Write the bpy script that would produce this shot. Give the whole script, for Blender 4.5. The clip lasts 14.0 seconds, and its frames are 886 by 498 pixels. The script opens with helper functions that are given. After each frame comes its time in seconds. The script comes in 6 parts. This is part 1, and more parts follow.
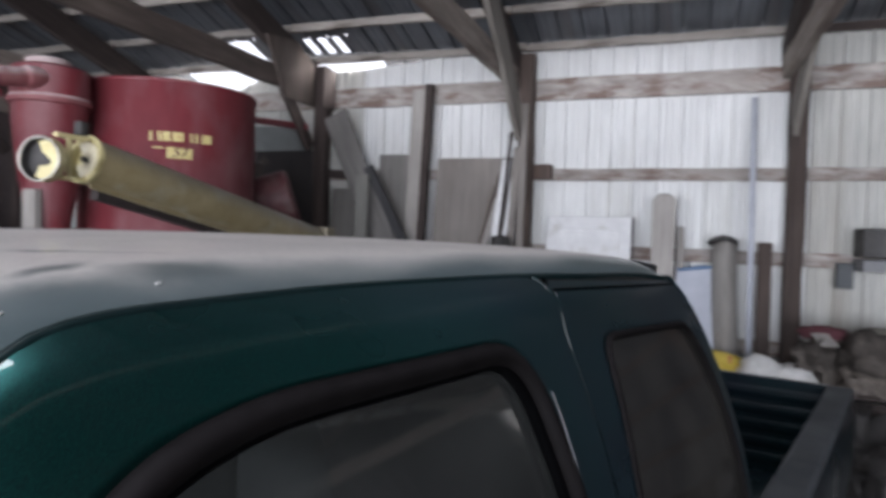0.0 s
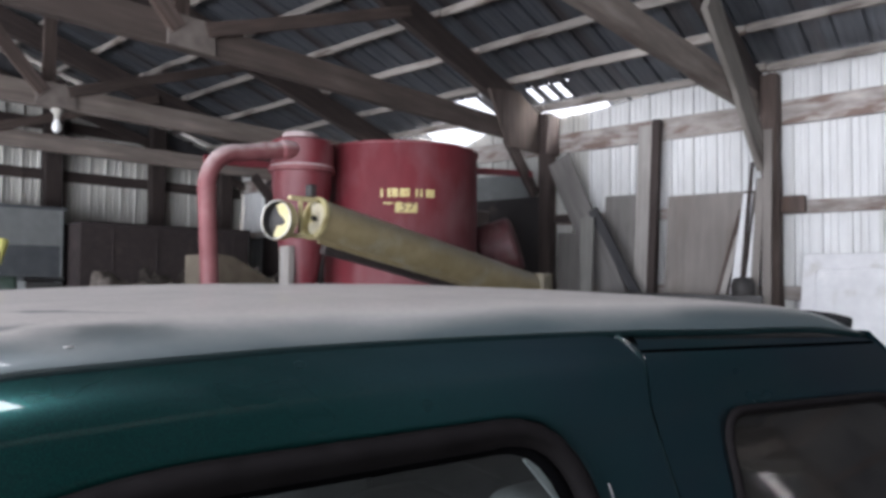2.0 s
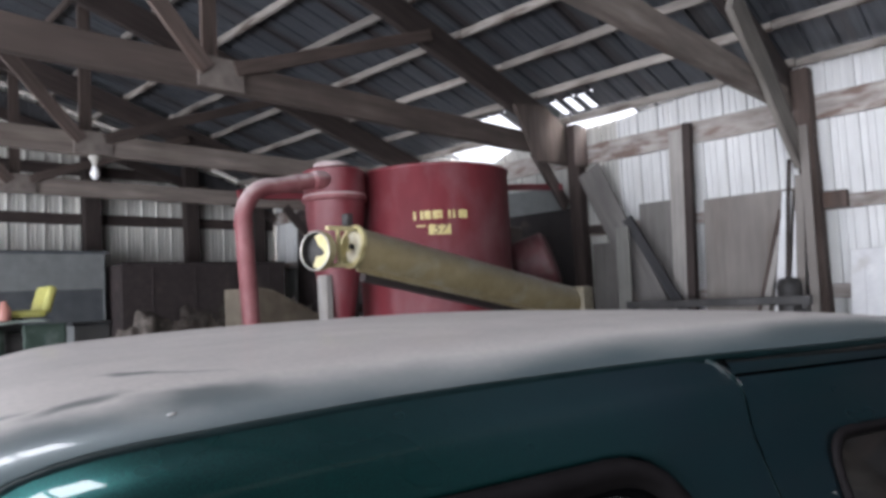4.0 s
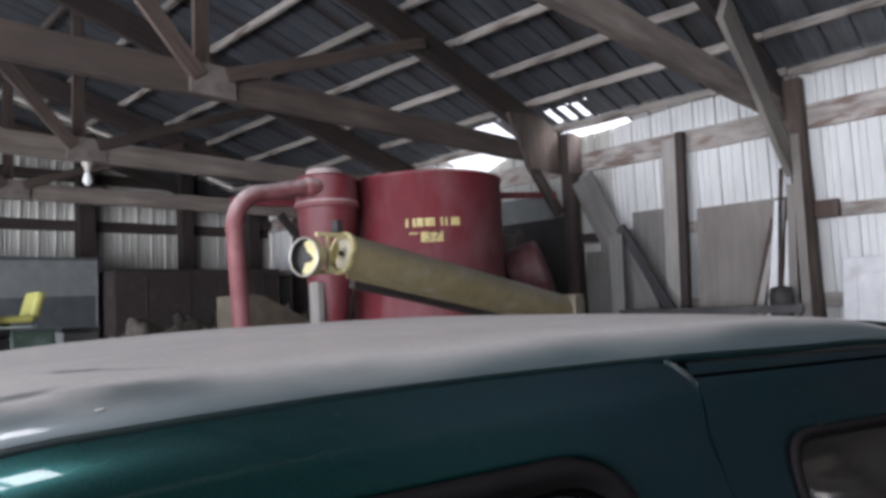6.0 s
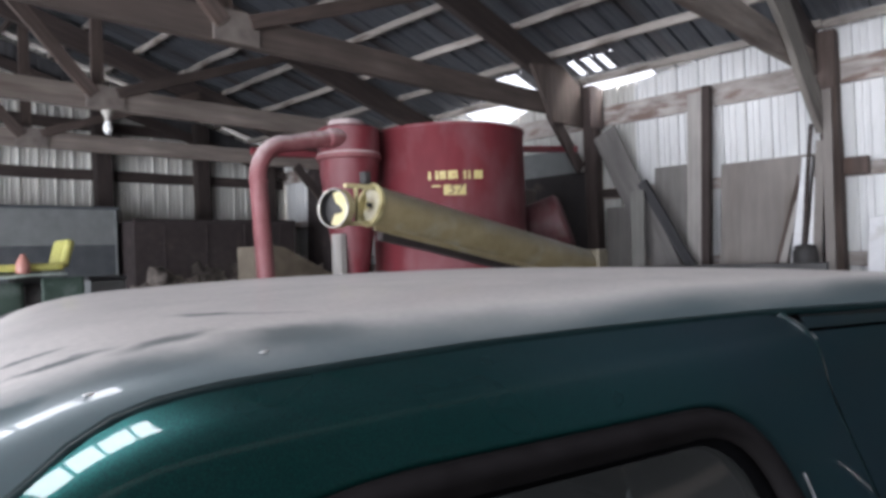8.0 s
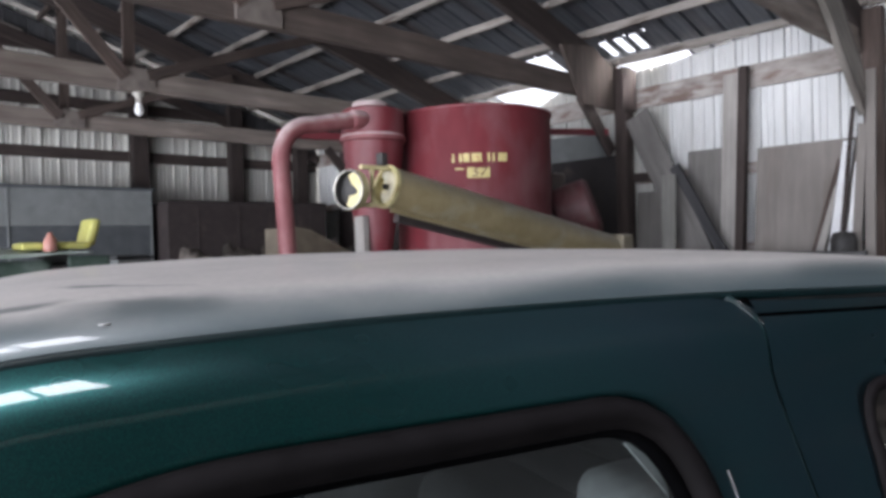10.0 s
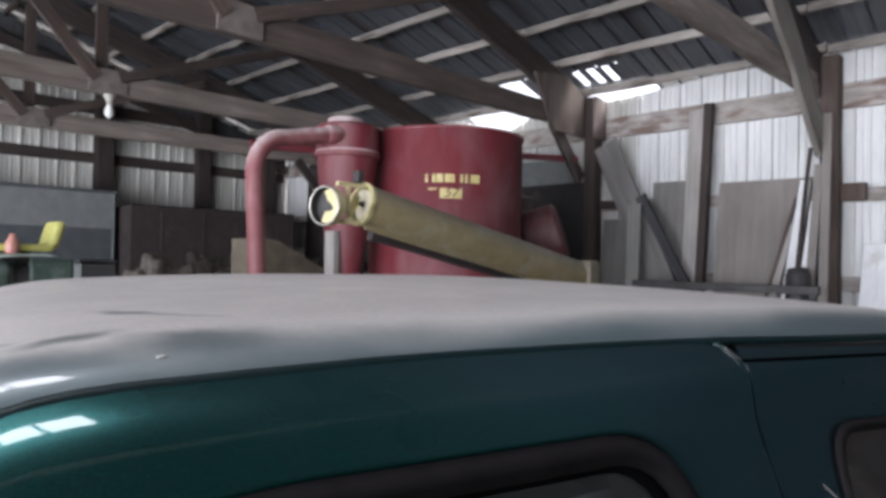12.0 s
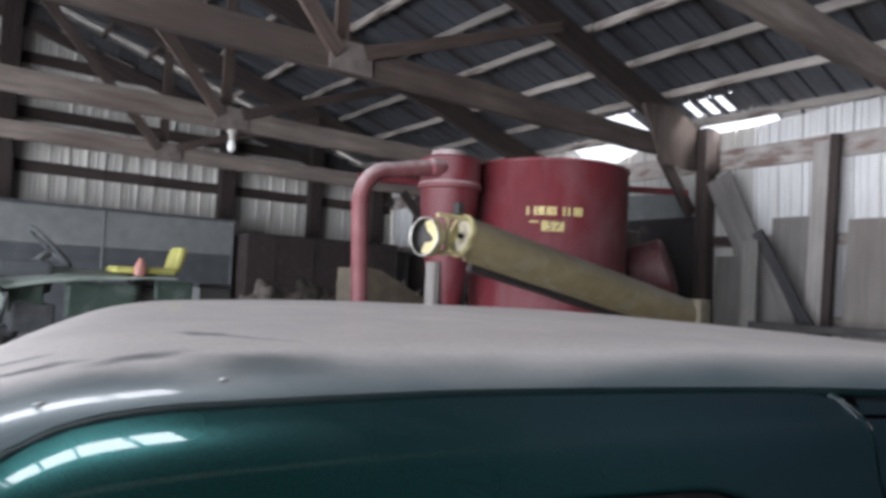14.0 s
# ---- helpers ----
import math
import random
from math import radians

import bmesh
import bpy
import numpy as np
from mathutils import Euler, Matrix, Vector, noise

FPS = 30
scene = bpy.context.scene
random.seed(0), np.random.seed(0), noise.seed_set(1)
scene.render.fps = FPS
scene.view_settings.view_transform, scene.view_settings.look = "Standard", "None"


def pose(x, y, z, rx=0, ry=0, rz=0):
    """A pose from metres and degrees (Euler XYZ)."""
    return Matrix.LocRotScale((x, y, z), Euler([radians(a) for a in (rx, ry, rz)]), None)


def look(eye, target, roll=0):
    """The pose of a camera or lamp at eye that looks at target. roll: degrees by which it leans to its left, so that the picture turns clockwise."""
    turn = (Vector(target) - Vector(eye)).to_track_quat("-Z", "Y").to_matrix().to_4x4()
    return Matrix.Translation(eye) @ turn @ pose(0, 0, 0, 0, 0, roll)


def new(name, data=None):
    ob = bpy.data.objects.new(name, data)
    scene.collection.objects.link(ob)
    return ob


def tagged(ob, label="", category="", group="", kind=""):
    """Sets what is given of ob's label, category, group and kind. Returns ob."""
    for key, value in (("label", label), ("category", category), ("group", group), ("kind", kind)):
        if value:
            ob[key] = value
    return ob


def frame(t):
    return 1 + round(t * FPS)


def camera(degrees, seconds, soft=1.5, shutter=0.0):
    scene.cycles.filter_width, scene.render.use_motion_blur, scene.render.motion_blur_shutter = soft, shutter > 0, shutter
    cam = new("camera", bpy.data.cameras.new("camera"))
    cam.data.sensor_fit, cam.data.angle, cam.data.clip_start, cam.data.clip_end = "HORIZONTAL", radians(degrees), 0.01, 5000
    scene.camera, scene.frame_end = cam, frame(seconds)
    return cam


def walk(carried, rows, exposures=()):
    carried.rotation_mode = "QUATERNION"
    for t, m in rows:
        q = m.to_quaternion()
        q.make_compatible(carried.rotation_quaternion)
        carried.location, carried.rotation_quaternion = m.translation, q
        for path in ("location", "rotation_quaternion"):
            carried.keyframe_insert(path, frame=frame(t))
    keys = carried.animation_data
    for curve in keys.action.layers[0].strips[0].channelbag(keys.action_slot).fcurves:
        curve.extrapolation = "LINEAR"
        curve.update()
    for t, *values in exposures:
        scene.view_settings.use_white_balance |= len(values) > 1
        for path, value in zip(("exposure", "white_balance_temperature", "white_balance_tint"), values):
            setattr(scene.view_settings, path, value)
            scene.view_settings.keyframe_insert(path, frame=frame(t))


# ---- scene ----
cam = camera(67.8, 14.0, soft=3.5, shutter=0.4)
PATH = [
    (0, (1.0475, 1.0586, 1.7333), (2.9323, 1.7255, 1.6817), 1.71),
    (0.5, (1.1388, 0.9941, 1.7550), (2.8702, 1.9952, 1.7586), 1.83),
    (1, (1.2095, 0.9343, 1.7534), (2.8419, 2.0896, 1.7817), 1.76),
    (1.5, (1.2411, 0.9030, 1.7474), (2.8273, 2.1203, 1.7952), 1.71),
    (2, (1.2452, 0.9019, 1.7451), (2.7581, 2.2080, 1.8154), 0.40),
    (2.5, (1.2414, 0.8990, 1.7476), (2.6956, 2.2693, 1.8347), -0.70),
    (3, (1.2647, 0.9202, 1.7380), (2.7028, 2.3065, 1.8371), -2.53),
    (3.5, (1.2217, 0.9526, 1.7652), (2.6707, 2.3264, 1.8791), -3.11),
    (6, (1.2574, 0.9222, 1.7529), (2.7139, 2.2842, 1.9062), -2.99),
    (6.5, (1.2658, 0.9216, 1.7457), (2.7184, 2.2924, 1.8504), -3.17),
    (7, (1.2414, 0.9499, 1.7474), (2.6828, 2.3354, 1.7979), -3.04),
    (7.5, (1.1797, 1.0137, 1.7533), (2.6215, 2.3995, 1.7824), -2.49),
    (10, (1.3039, 0.9582, 1.7379), (2.6601, 2.4279, 1.7106), -1.56),
    (10.5, (1.2187, 0.9471, 1.7611), (2.4851, 2.4951, 1.7654), -1.52),
    (11, (1.1920, 1.0435, 1.7465), (2.4264, 2.6169, 1.7733), -0.62),
    (11.5, (1.1965, 1.0101, 1.7461), (2.6014, 2.4335, 1.7620), -0.00),
    (12, (1.2392, 0.9651, 1.7615), (2.6751, 2.3571, 1.7825), 1.01),
    (12.5, (1.2848, 0.9555, 1.7534), (2.5988, 2.4625, 1.8012), 2.01),
    (13, (1.3076, 0.9623, 1.7477), (2.4476, 2.6045, 1.8053), 2.90),
    (13.5, (1.3245, 0.9604, 1.7484), (2.4034, 2.6427, 1.8250), 3.07),
    (14, (1.2734, 0.9656, 1.7598), (2.4711, 2.5635, 1.8699), 2.60),
]
walk(cam, [(t, look(eye, target, roll)) for t, eye, target, roll in PATH], [(0, 1.83, 6270, 13.6), (0.5, 1.84, 6270, 13.6), (1, 1.89, 6270, 13.6), (2, 2.02, 6270, 13.6), (3.5, 2.01, 6270, 13.6), (6, 1.86, 6270, 13.6), (6.5, 1.85, 6270, 13.6), (7.5, 1.98, 6270, 13.6), (10, 2.08, 6270, 13.6), (10.5, 2.11, 6270, 13.6), (11.5, 2.00, 6270, 13.6), (12.5, 2.06, 6270, 13.6), (13.5, 2.06, 6270, 13.6), (14, 1.94, 6270, 13.6)])

# ---- light ----
world = bpy.data.worlds.new("sky")
scene.world = world
world.use_nodes = True
sky = world.node_tree.nodes.new("ShaderNodeTexSky")
sky.sky_type, sky.sun_disc = "NISHITA", False
sky.sun_elevation, sky.sun_rotation = radians(40), radians(150)
sky.air_density, sky.dust_density, sky.ozone_density = 0.7, 9.0, 0.3
haze = world.node_tree.nodes.new("ShaderNodeHueSaturation")
haze.inputs["Saturation"].default_value, haze.inputs["Value"].default_value = 0.25, 1.6
world.node_tree.links.new(sky.outputs[0], haze.inputs["Color"])
world.node_tree.links.new(haze.outputs[0], world.node_tree.nodes["Background"].inputs[0])
world.node_tree.nodes["Background"].inputs[1].default_value = 0.15
sun = new("sun", bpy.data.lights.new("sun", "SUN"))
sun.data.energy, sun.data.angle, sun.data.color = 1.0, radians(12), (1.0, 0.96, 0.9)
sun.matrix_world = look((9, -6, 14), (0, 0, 0))
# daylight through the open west side of the barn
bay_light = new("open_side_daylight", bpy.data.lights.new("open_side_daylight", "AREA"))
bay_light.data.shape, bay_light.data.size, bay_light.data.size_y = "RECTANGLE", 14.4, 2.9
bay_light.data.energy, bay_light.data.color = 520, (0.9, 0.94, 1.0)
bay_light.matrix_world = look((-5.1, 2.2, 1.6), (2, 2.2, 1.6))
# daylight through the translucent roof sheet over the truck's near side
sky_light = new("roof_light_daylight", bpy.data.lights.new("roof_light_daylight", "AREA"))
sky_light.data.shape, sky_light.data.size, sky_light.data.size_y = "RECTANGLE", 2.9, 0.62
sky_light.data.energy, sky_light.data.color = 34, (0.96, 0.97, 1.0)
sky_light.matrix_world = pose(0.25, 1.48, 5.295, 0, -16.7, 0)

# ---- materials ----
def nodes_of(name):
    m = bpy.data.materials.new(name)
    m.use_nodes = True
    nt = m.node_tree
    return m, nt, nt.nodes["Principled BSDF"]


def tex(nt, scale, detail=4.0, stretch=(1, 1, 1), coord="Object", rough=0.55, distort=0.0):
    """A noise texture in metres, stretched along some axes."""
    tc = nt.nodes.new("ShaderNodeTexCoord")
    mp = nt.nodes.new("ShaderNodeMapping")
    mp.inputs["Scale"].default_value = stretch
    no = nt.nodes.new("ShaderNodeTexNoise")
    no.inputs["Scale"].default_value, no.inputs["Detail"].default_value = scale, detail
    no.inputs["Roughness"].default_value, no.inputs["Distortion"].default_value = rough, distort
    nt.links.new(tc.outputs[coord], mp.inputs[0])
    nt.links.new(mp.outputs[0], no.inputs["Vector"])
    return no.outputs["Fac"]


def ramp(nt, fac, stops):
    r = nt.nodes.new("ShaderNodeValToRGB")
    el = r.color_ramp.elements
    while len(el) < len(stops):
        el.new(0.5)
    for e, (p, c) in zip(el, stops):
        e.position = p
        e.color = (*c, 1) if len(c) == 3 else c
    nt.links.new(fac, r.inputs[0])
    return r.outputs["Color"]


def mixc(nt, fac, a, b, mode="MIX"):
    m = nt.nodes.new("ShaderNodeMix")
    m.data_type, m.blend_type = "RGBA", mode
    if isinstance(fac, float):
        m.inputs["Factor"].default_value = fac
    else:
        nt.links.new(fac, m.inputs["Factor"])
    for sock, val in ((m.inputs[6], a), (m.inputs[7], b)):
        if isinstance(val, tuple):
            sock.default_value = (*val, 1)
        else:
            nt.links.new(val, sock)
    return m.outputs[2]


def bumped(nt, b, height, strength, dist=0.01):
    bp = nt.nodes.new("ShaderNodeBump")
    bp.inputs["Strength"].default_value, bp.inputs["Distance"].default_value = strength, dist
    nt.links.new(height, bp.inputs["Height"])
    nt.links.new(bp.outputs[0], b.inputs["Normal"])


def remap(nt, value, lo, hi):
    """A value brought from lo..hi to 0..1."""
    mr = nt.nodes.new("ShaderNodeMapRange")
    mr.inputs["From Min"].default_value, mr.inputs["From Max"].default_value = lo, hi
    nt.links.new(value, mr.inputs["Value"])
    return mr.outputs[0]


def per_object(nt, lo, hi):
    """A grey factor that differs from object to object."""
    oi = nt.nodes.new("ShaderNodeObjectInfo")
    return ramp(nt, oi.outputs["Random"], [(0.0, (lo,) * 3), (1.0, (hi,) * 3)])


def surface(name, dark, light, grain=30.0, blotch=2.0, rough=(0.6, 0.9), metal=0.0, bump=0.3, stretch=(1, 1, 1), stain=None, stain_at=(0.58, 0.7), vary=None, coat=0.0, spec=0.5, dust_or_light=None):
    """A worn surface: fine grain between two tones, broad blotches, optional stains, and dust or painted light on what
    faces up.
    """
    m, nt, b = nodes_of(name)
    g = tex(nt, grain, 6.0, stretch)
    bl = tex(nt, blotch, 3.0)
    c = ramp(nt, g, [(0.3, dark), (0.72, light)])
    mid = tuple((p + q) / 2 * 0.8 for p, q in zip(dark, light))
    c = mixc(nt, ramp(nt, bl, [(0.4, (0, 0, 0)), (0.7, (0.6,) * 3)]), c, mid)
    if stain:
        s = tex(nt, blotch * 2.3, 5.0, stretch)
        c = mixc(nt, ramp(nt, s, [(stain_at[0], (0, 0, 0)), (stain_at[1], (1, 1, 1))]), c, stain)
    if vary:
        c = mixc(nt, 1.0, c, per_object(nt, *vary), "MULTIPLY")
    if dust_or_light:
        geo, up = nt.nodes.new("ShaderNodeNewGeometry"), nt.nodes.new("ShaderNodeSeparateXYZ")
        nt.links.new(geo.outputs["Normal"], up.inputs[0])
        lay = mixc(nt, 1.0, ramp(nt, up.outputs["Z"], [(0.0, (0, 0, 0)), (0.7, (0.9,) * 3)]), ramp(nt, tex(nt, grain * 1.7, 5.0), [(0.3, (0.45,) * 3), (0.65, (1,) * 3)]), "MULTIPLY")
        c = mixc(nt, lay, c, dust_or_light)
    nt.links.new(c, b.inputs["Base Color"])
    nt.links.new(ramp(nt, bl, [(0.3, (rough[0],) * 3), (0.7, (rough[1],) * 3)]), b.inputs["Roughness"])
    b.inputs["Metallic"].default_value = metal
    b.inputs["Coat Weight"].default_value = coat
    b.inputs["Specular IOR Level"].default_value = spec
    if bump:
        bumped(nt, b, g, bump)
    return m


WHITE_METAL = surface("white_painted_steel", (0.59, 0.595, 0.588), (0.765, 0.768, 0.762), 14, 1.1, (0.4, 0.6), bump=0.04, stretch=(1, 1, 0.12), stain=(0.5, 0.5, 0.47), stain_at=(0.55, 0.75))
DULL_METAL = surface("dirty_white_steel", (0.55, 0.54, 0.5), (0.73, 0.72, 0.67), 14, 1.1, (0.45, 0.65), bump=0.04, stretch=(1, 1, 0.12), stain=(0.34, 0.33, 0.3), stain_at=(0.52, 0.72))
GALV = surface("galvanised_roof_steel", (0.095, 0.104, 0.12), (0.2, 0.216, 0.242), 20, 1.1, (0.3, 0.55), metal=0.6, bump=0.06, stretch=(1, 1, 0.05), stain=(0.09, 0.08, 0.08), stain_at=(0.56, 0.72), vary=(0.8, 1.1))
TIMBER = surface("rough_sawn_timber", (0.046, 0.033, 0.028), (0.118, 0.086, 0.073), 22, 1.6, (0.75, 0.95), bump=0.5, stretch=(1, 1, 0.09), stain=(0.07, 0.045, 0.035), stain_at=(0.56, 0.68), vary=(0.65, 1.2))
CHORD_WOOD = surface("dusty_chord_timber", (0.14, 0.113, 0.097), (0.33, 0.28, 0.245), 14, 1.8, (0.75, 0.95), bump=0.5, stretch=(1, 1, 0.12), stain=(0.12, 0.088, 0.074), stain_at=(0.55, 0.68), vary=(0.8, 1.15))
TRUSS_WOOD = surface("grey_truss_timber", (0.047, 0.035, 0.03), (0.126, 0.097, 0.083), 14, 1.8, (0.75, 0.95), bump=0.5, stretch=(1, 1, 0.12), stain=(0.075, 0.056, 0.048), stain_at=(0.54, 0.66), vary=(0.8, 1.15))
DIM_BOARD = surface("grimy_grey_board", (0.13, 0.122, 0.113), (0.22, 0.208, 0.193), 12, 1.6, (0.75, 0.95), bump=0.2, stretch=(1, 1, 0.12), stain=(0.1, 0.09, 0.08))
PLYWOOD_DIM = surface("dusty_gusset_plywood", (0.12, 0.1, 0.088), (0.21, 0.18, 0.16), 10, 2.0, (0.75, 0.95), bump=0.2, stain=(0.1, 0.078, 0.066))
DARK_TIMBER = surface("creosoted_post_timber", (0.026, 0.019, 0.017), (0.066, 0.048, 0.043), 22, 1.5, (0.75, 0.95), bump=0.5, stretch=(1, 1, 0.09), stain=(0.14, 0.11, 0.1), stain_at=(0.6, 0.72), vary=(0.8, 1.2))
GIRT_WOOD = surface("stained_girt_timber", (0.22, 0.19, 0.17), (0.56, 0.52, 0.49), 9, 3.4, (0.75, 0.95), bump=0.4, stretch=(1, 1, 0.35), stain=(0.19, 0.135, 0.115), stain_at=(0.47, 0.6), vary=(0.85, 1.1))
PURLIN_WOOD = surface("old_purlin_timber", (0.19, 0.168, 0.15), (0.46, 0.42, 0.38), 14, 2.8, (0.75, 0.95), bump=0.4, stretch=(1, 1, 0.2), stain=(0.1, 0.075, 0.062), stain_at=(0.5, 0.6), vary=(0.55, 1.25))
BRACE_WOOD = surface("dusty_brace_plank", (0.14, 0.125, 0.11), (0.29, 0.265, 0.236), 14, 2.2, (0.75, 0.95), bump=0.4, stretch=(1, 1, 0.12), stain=(0.08, 0.062, 0.054), stain_at=(0.56, 0.7))
GREY_BOARD = surface("weathered_grey_board", (0.245, 0.228, 0.212), (0.425, 0.397, 0.37), 18, 1.8, (0.75, 0.95), bump=0.35, stretch=(1, 1, 0.1), stain=(0.2, 0.16, 0.13), stain_at=(0.6, 0.75), vary=(0.8, 1.1))
PLYWOOD = surface("weathered_plywood", (0.18, 0.16, 0.144), (0.285, 0.258, 0.236), 10, 1.2, (0.75, 0.95), bump=0.15, stretch=(1, 1, 0.15), stain=(0.15, 0.118, 0.098), stain_at=(0.52, 0.7), vary=(0.85, 1.05))
DIRT = surface("packed_dirt_floor", (0.06, 0.05, 0.042), (0.14, 0.12, 0.1), 8, 0.7, (0.85, 1.0), bump=0.7)
GRAVEL = surface("gravel_yard", (0.22, 0.21, 0.19), (0.4, 0.38, 0.35), 20, 0.4, (0.85, 1.0), bump=0.6)
RED = surface("faded_red_paint", (0.138, 0.019, 0.026), (0.19, 0.032, 0.041), 6, 1.6, (0.42, 0.6), bump=0.04, stretch=(1, 1, 0.5), stain=(0.2, 0.085, 0.092), stain_at=(0.45, 0.74))
RED_DUSTY = surface("dusty_red_paint", (0.2, 0.06, 0.065), (0.27, 0.1, 0.106), 8, 2.5, (0.5, 0.75), bump=0.05, stain=(0.27, 0.13, 0.13), stain_at=(0.5, 0.8), dust_or_light=(0.66, 0.57, 0.56))
RED_DARK = surface("rusty_dark_red_paint", (0.055, 0.013, 0.016), (0.11, 0.028, 0.032), 9, 2.0, (0.5, 0.8), bump=0.1, stain=(0.07, 0.04, 0.03))
AUGER_YELLOW = surface("dirty_mustard_paint", (0.22, 0.172, 0.085), (0.34, 0.28, 0.165), 9, 2.2, (0.32, 0.55), bump=0.06, stain=(0.33, 0.31, 0.24), stain_at=(0.5, 0.72), dust_or_light=(0.24, 0.22, 0.17))
RING_YELLOW = surface("bright_yellow_paint", (0.5, 0.43, 0.2), (0.68, 0.61, 0.36), 20, 5.0, (0.35, 0.6), bump=0.05, stain=(0.32, 0.26, 0.12))
STEEL = surface("worn_bright_steel", (0.35, 0.34, 0.31), (0.6, 0.58, 0.52), 25, 4.0, (0.25, 0.5), metal=0.8, bump=0.1)
BLACK_STEEL = surface("black_greasy_steel", (0.02, 0.02, 0.02), (0.055, 0.05, 0.048), 20, 3.0, (0.45, 0.75), bump=0.1)
RUST = surface("dark_rusty_sheet", (0.024, 0.018, 0.018), (0.05, 0.037, 0.035), 10, 1.2, (0.7, 0.95), bump=0.15, stain=(0.066, 0.048, 0.045))
GREY_PANEL = surface("faded_grey_panel", (0.155, 0.165, 0.163), (0.225, 0.236, 0.234), 6, 0.9, (0.5, 0.75), bump=0.04, stain=(0.22, 0.23, 0.23))
SLATE_PANEL = surface("dark_slate_panel", (0.055, 0.062, 0.068), (0.096, 0.103, 0.11), 6, 0.9, (0.5, 0.75), bump=0.05)
TRACTOR_GREEN = surface("faded_tractor_green", (0.024, 0.045, 0.034), (0.055, 0.085, 0.066), 7, 3.5, (0.5, 0.75), bump=0.08, stain=(0.09, 0.115, 0.1), stain_at=(0.54, 0.7))
TRACTOR_DUSTY = surface("dusty_green_sheet", (0.27, 0.32, 0.28), (0.37, 0.42, 0.38), 8, 2.0, (0.6, 0.85), bump=0.06, stain=(0.13, 0.2, 0.14), stain_at=(0.55, 0.75))
SEAT_YELLOW = surface("yellow_vinyl", (0.4, 0.385, 0.1), (0.53, 0.51, 0.17), 30, 6.0, (0.4, 0.6), bump=0.1, stain=(0.4, 0.36, 0.06), stain_at=(0.6, 0.75))
ORANGE = surface("orange_red_plastic", (0.36, 0.15, 0.12), (0.45, 0.22, 0.18), 20, 8.0, (0.35, 0.5), bump=0.02)
DOOR_WHITE = surface("white_door_paint", (0.68, 0.68, 0.69), (0.8, 0.8, 0.8), 12, 2.0, (0.4, 0.6), bump=0.03, stain=(0.58, 0.57, 0.55))
FOAM_WHITE = surface("white_plastic_sack", (0.6, 0.59, 0.57), (0.8, 0.79, 0.77), 16, 6.0, (0.5, 0.7), bump=0.4)
SACK_YELLOW = surface("yellow_paper_sack", (0.55, 0.4, 0.05), (0.7, 0.55, 0.12), 16, 6.0, (0.55, 0.75), bump=0.3, stain=(0.45, 0.15, 0.08), stain_at=(0.6, 0.66))
BLUE_GREY = surface("blue_grey_foam_sheet", (0.42, 0.44, 0.5), (0.5, 0.52, 0.58), 10, 2.0, (0.6, 0.8), bump=0.05)
BLUE = surface("blue_tarp_edge", (0.1, 0.17, 0.3), (0.16, 0.24, 0.38), 10, 3.0, (0.5, 0.7), bump=0.1)
CLOTH_RED = surface("dull_red_cloth", (0.07, 0.018, 0.026), (0.12, 0.04, 0.046), 14, 4.0, (0.8, 0.95), bump=0.4)
JUNK = surface("dusty_brown_clutter", (0.06, 0.05, 0.044), (0.17, 0.145, 0.125), 16, 3.0, (0.75, 0.95), bump=0.6, vary=(0.5, 1.4))
GRAIN = surface("tan_hopper_paint", (0.11, 0.09, 0.066), (0.19, 0.16, 0.12), 8, 3.0, (0.6, 0.85), bump=0.08)
RUBBER = surface("black_rubber", (0.004, 0.0045, 0.005), (0.011, 0.0115, 0.0125), 30, 4.0, (0.6, 0.8), bump=0.06, spec=0.2)
# the paler tone on upward faces paints light along the seal's top
SEAL_BLACK = surface("top_lit_window_rubber", (0.0022, 0.0018, 0.0019), (0.005, 0.0043, 0.0044), 30, 4.0, (0.6, 0.8), bump=0.05, spec=0.06, dust_or_light=(0.0115, 0.0102, 0.011))
# near-black without sheen: shade painted into gaps, the groove and the seal's inner edge
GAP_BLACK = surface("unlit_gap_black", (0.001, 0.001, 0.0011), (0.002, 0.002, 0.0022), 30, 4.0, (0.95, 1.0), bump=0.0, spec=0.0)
# the body teal darkened by painted shade, for the gutter seam and door gap
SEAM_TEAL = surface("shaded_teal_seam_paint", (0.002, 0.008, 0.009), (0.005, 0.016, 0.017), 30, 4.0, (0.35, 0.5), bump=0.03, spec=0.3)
TYRE = surface("dusty_tyre_rubber", (0.02, 0.02, 0.02), (0.06, 0.055, 0.05), 20, 3.0, (0.8, 0.95), bump=0.2)
CABIN = surface("grey_cloth_trim", (0.05, 0.054, 0.053), (0.09, 0.096, 0.093), 40, 5.0, (0.8, 0.95), bump=0.1)
CHROME = surface("dull_chrome", (0.5, 0.5, 0.5), (0.7, 0.7, 0.7), 30, 4.0, (0.15, 0.35), metal=1.0, bump=0.02)
LETTER_YELLOW = surface("worn_yellow_lettering", (0.5, 0.42, 0.16), (0.68, 0.58, 0.28), 24, 8.0, (0.5, 0.7), bump=0.0, stain=(0.35, 0.12, 0.07), stain_at=(0.62, 0.7))
BULB = surface("frosted_bulb_glass", (0.75, 0.75, 0.74), (0.85, 0.85, 0.84), 10, 2.0, (0.1, 0.25), bump=0.0)
CREAM = surface("cream_painted_sheet", (0.36, 0.34, 0.3), (0.46, 0.44, 0.4), 8, 2.0, (0.6, 0.8), bump=0.05)


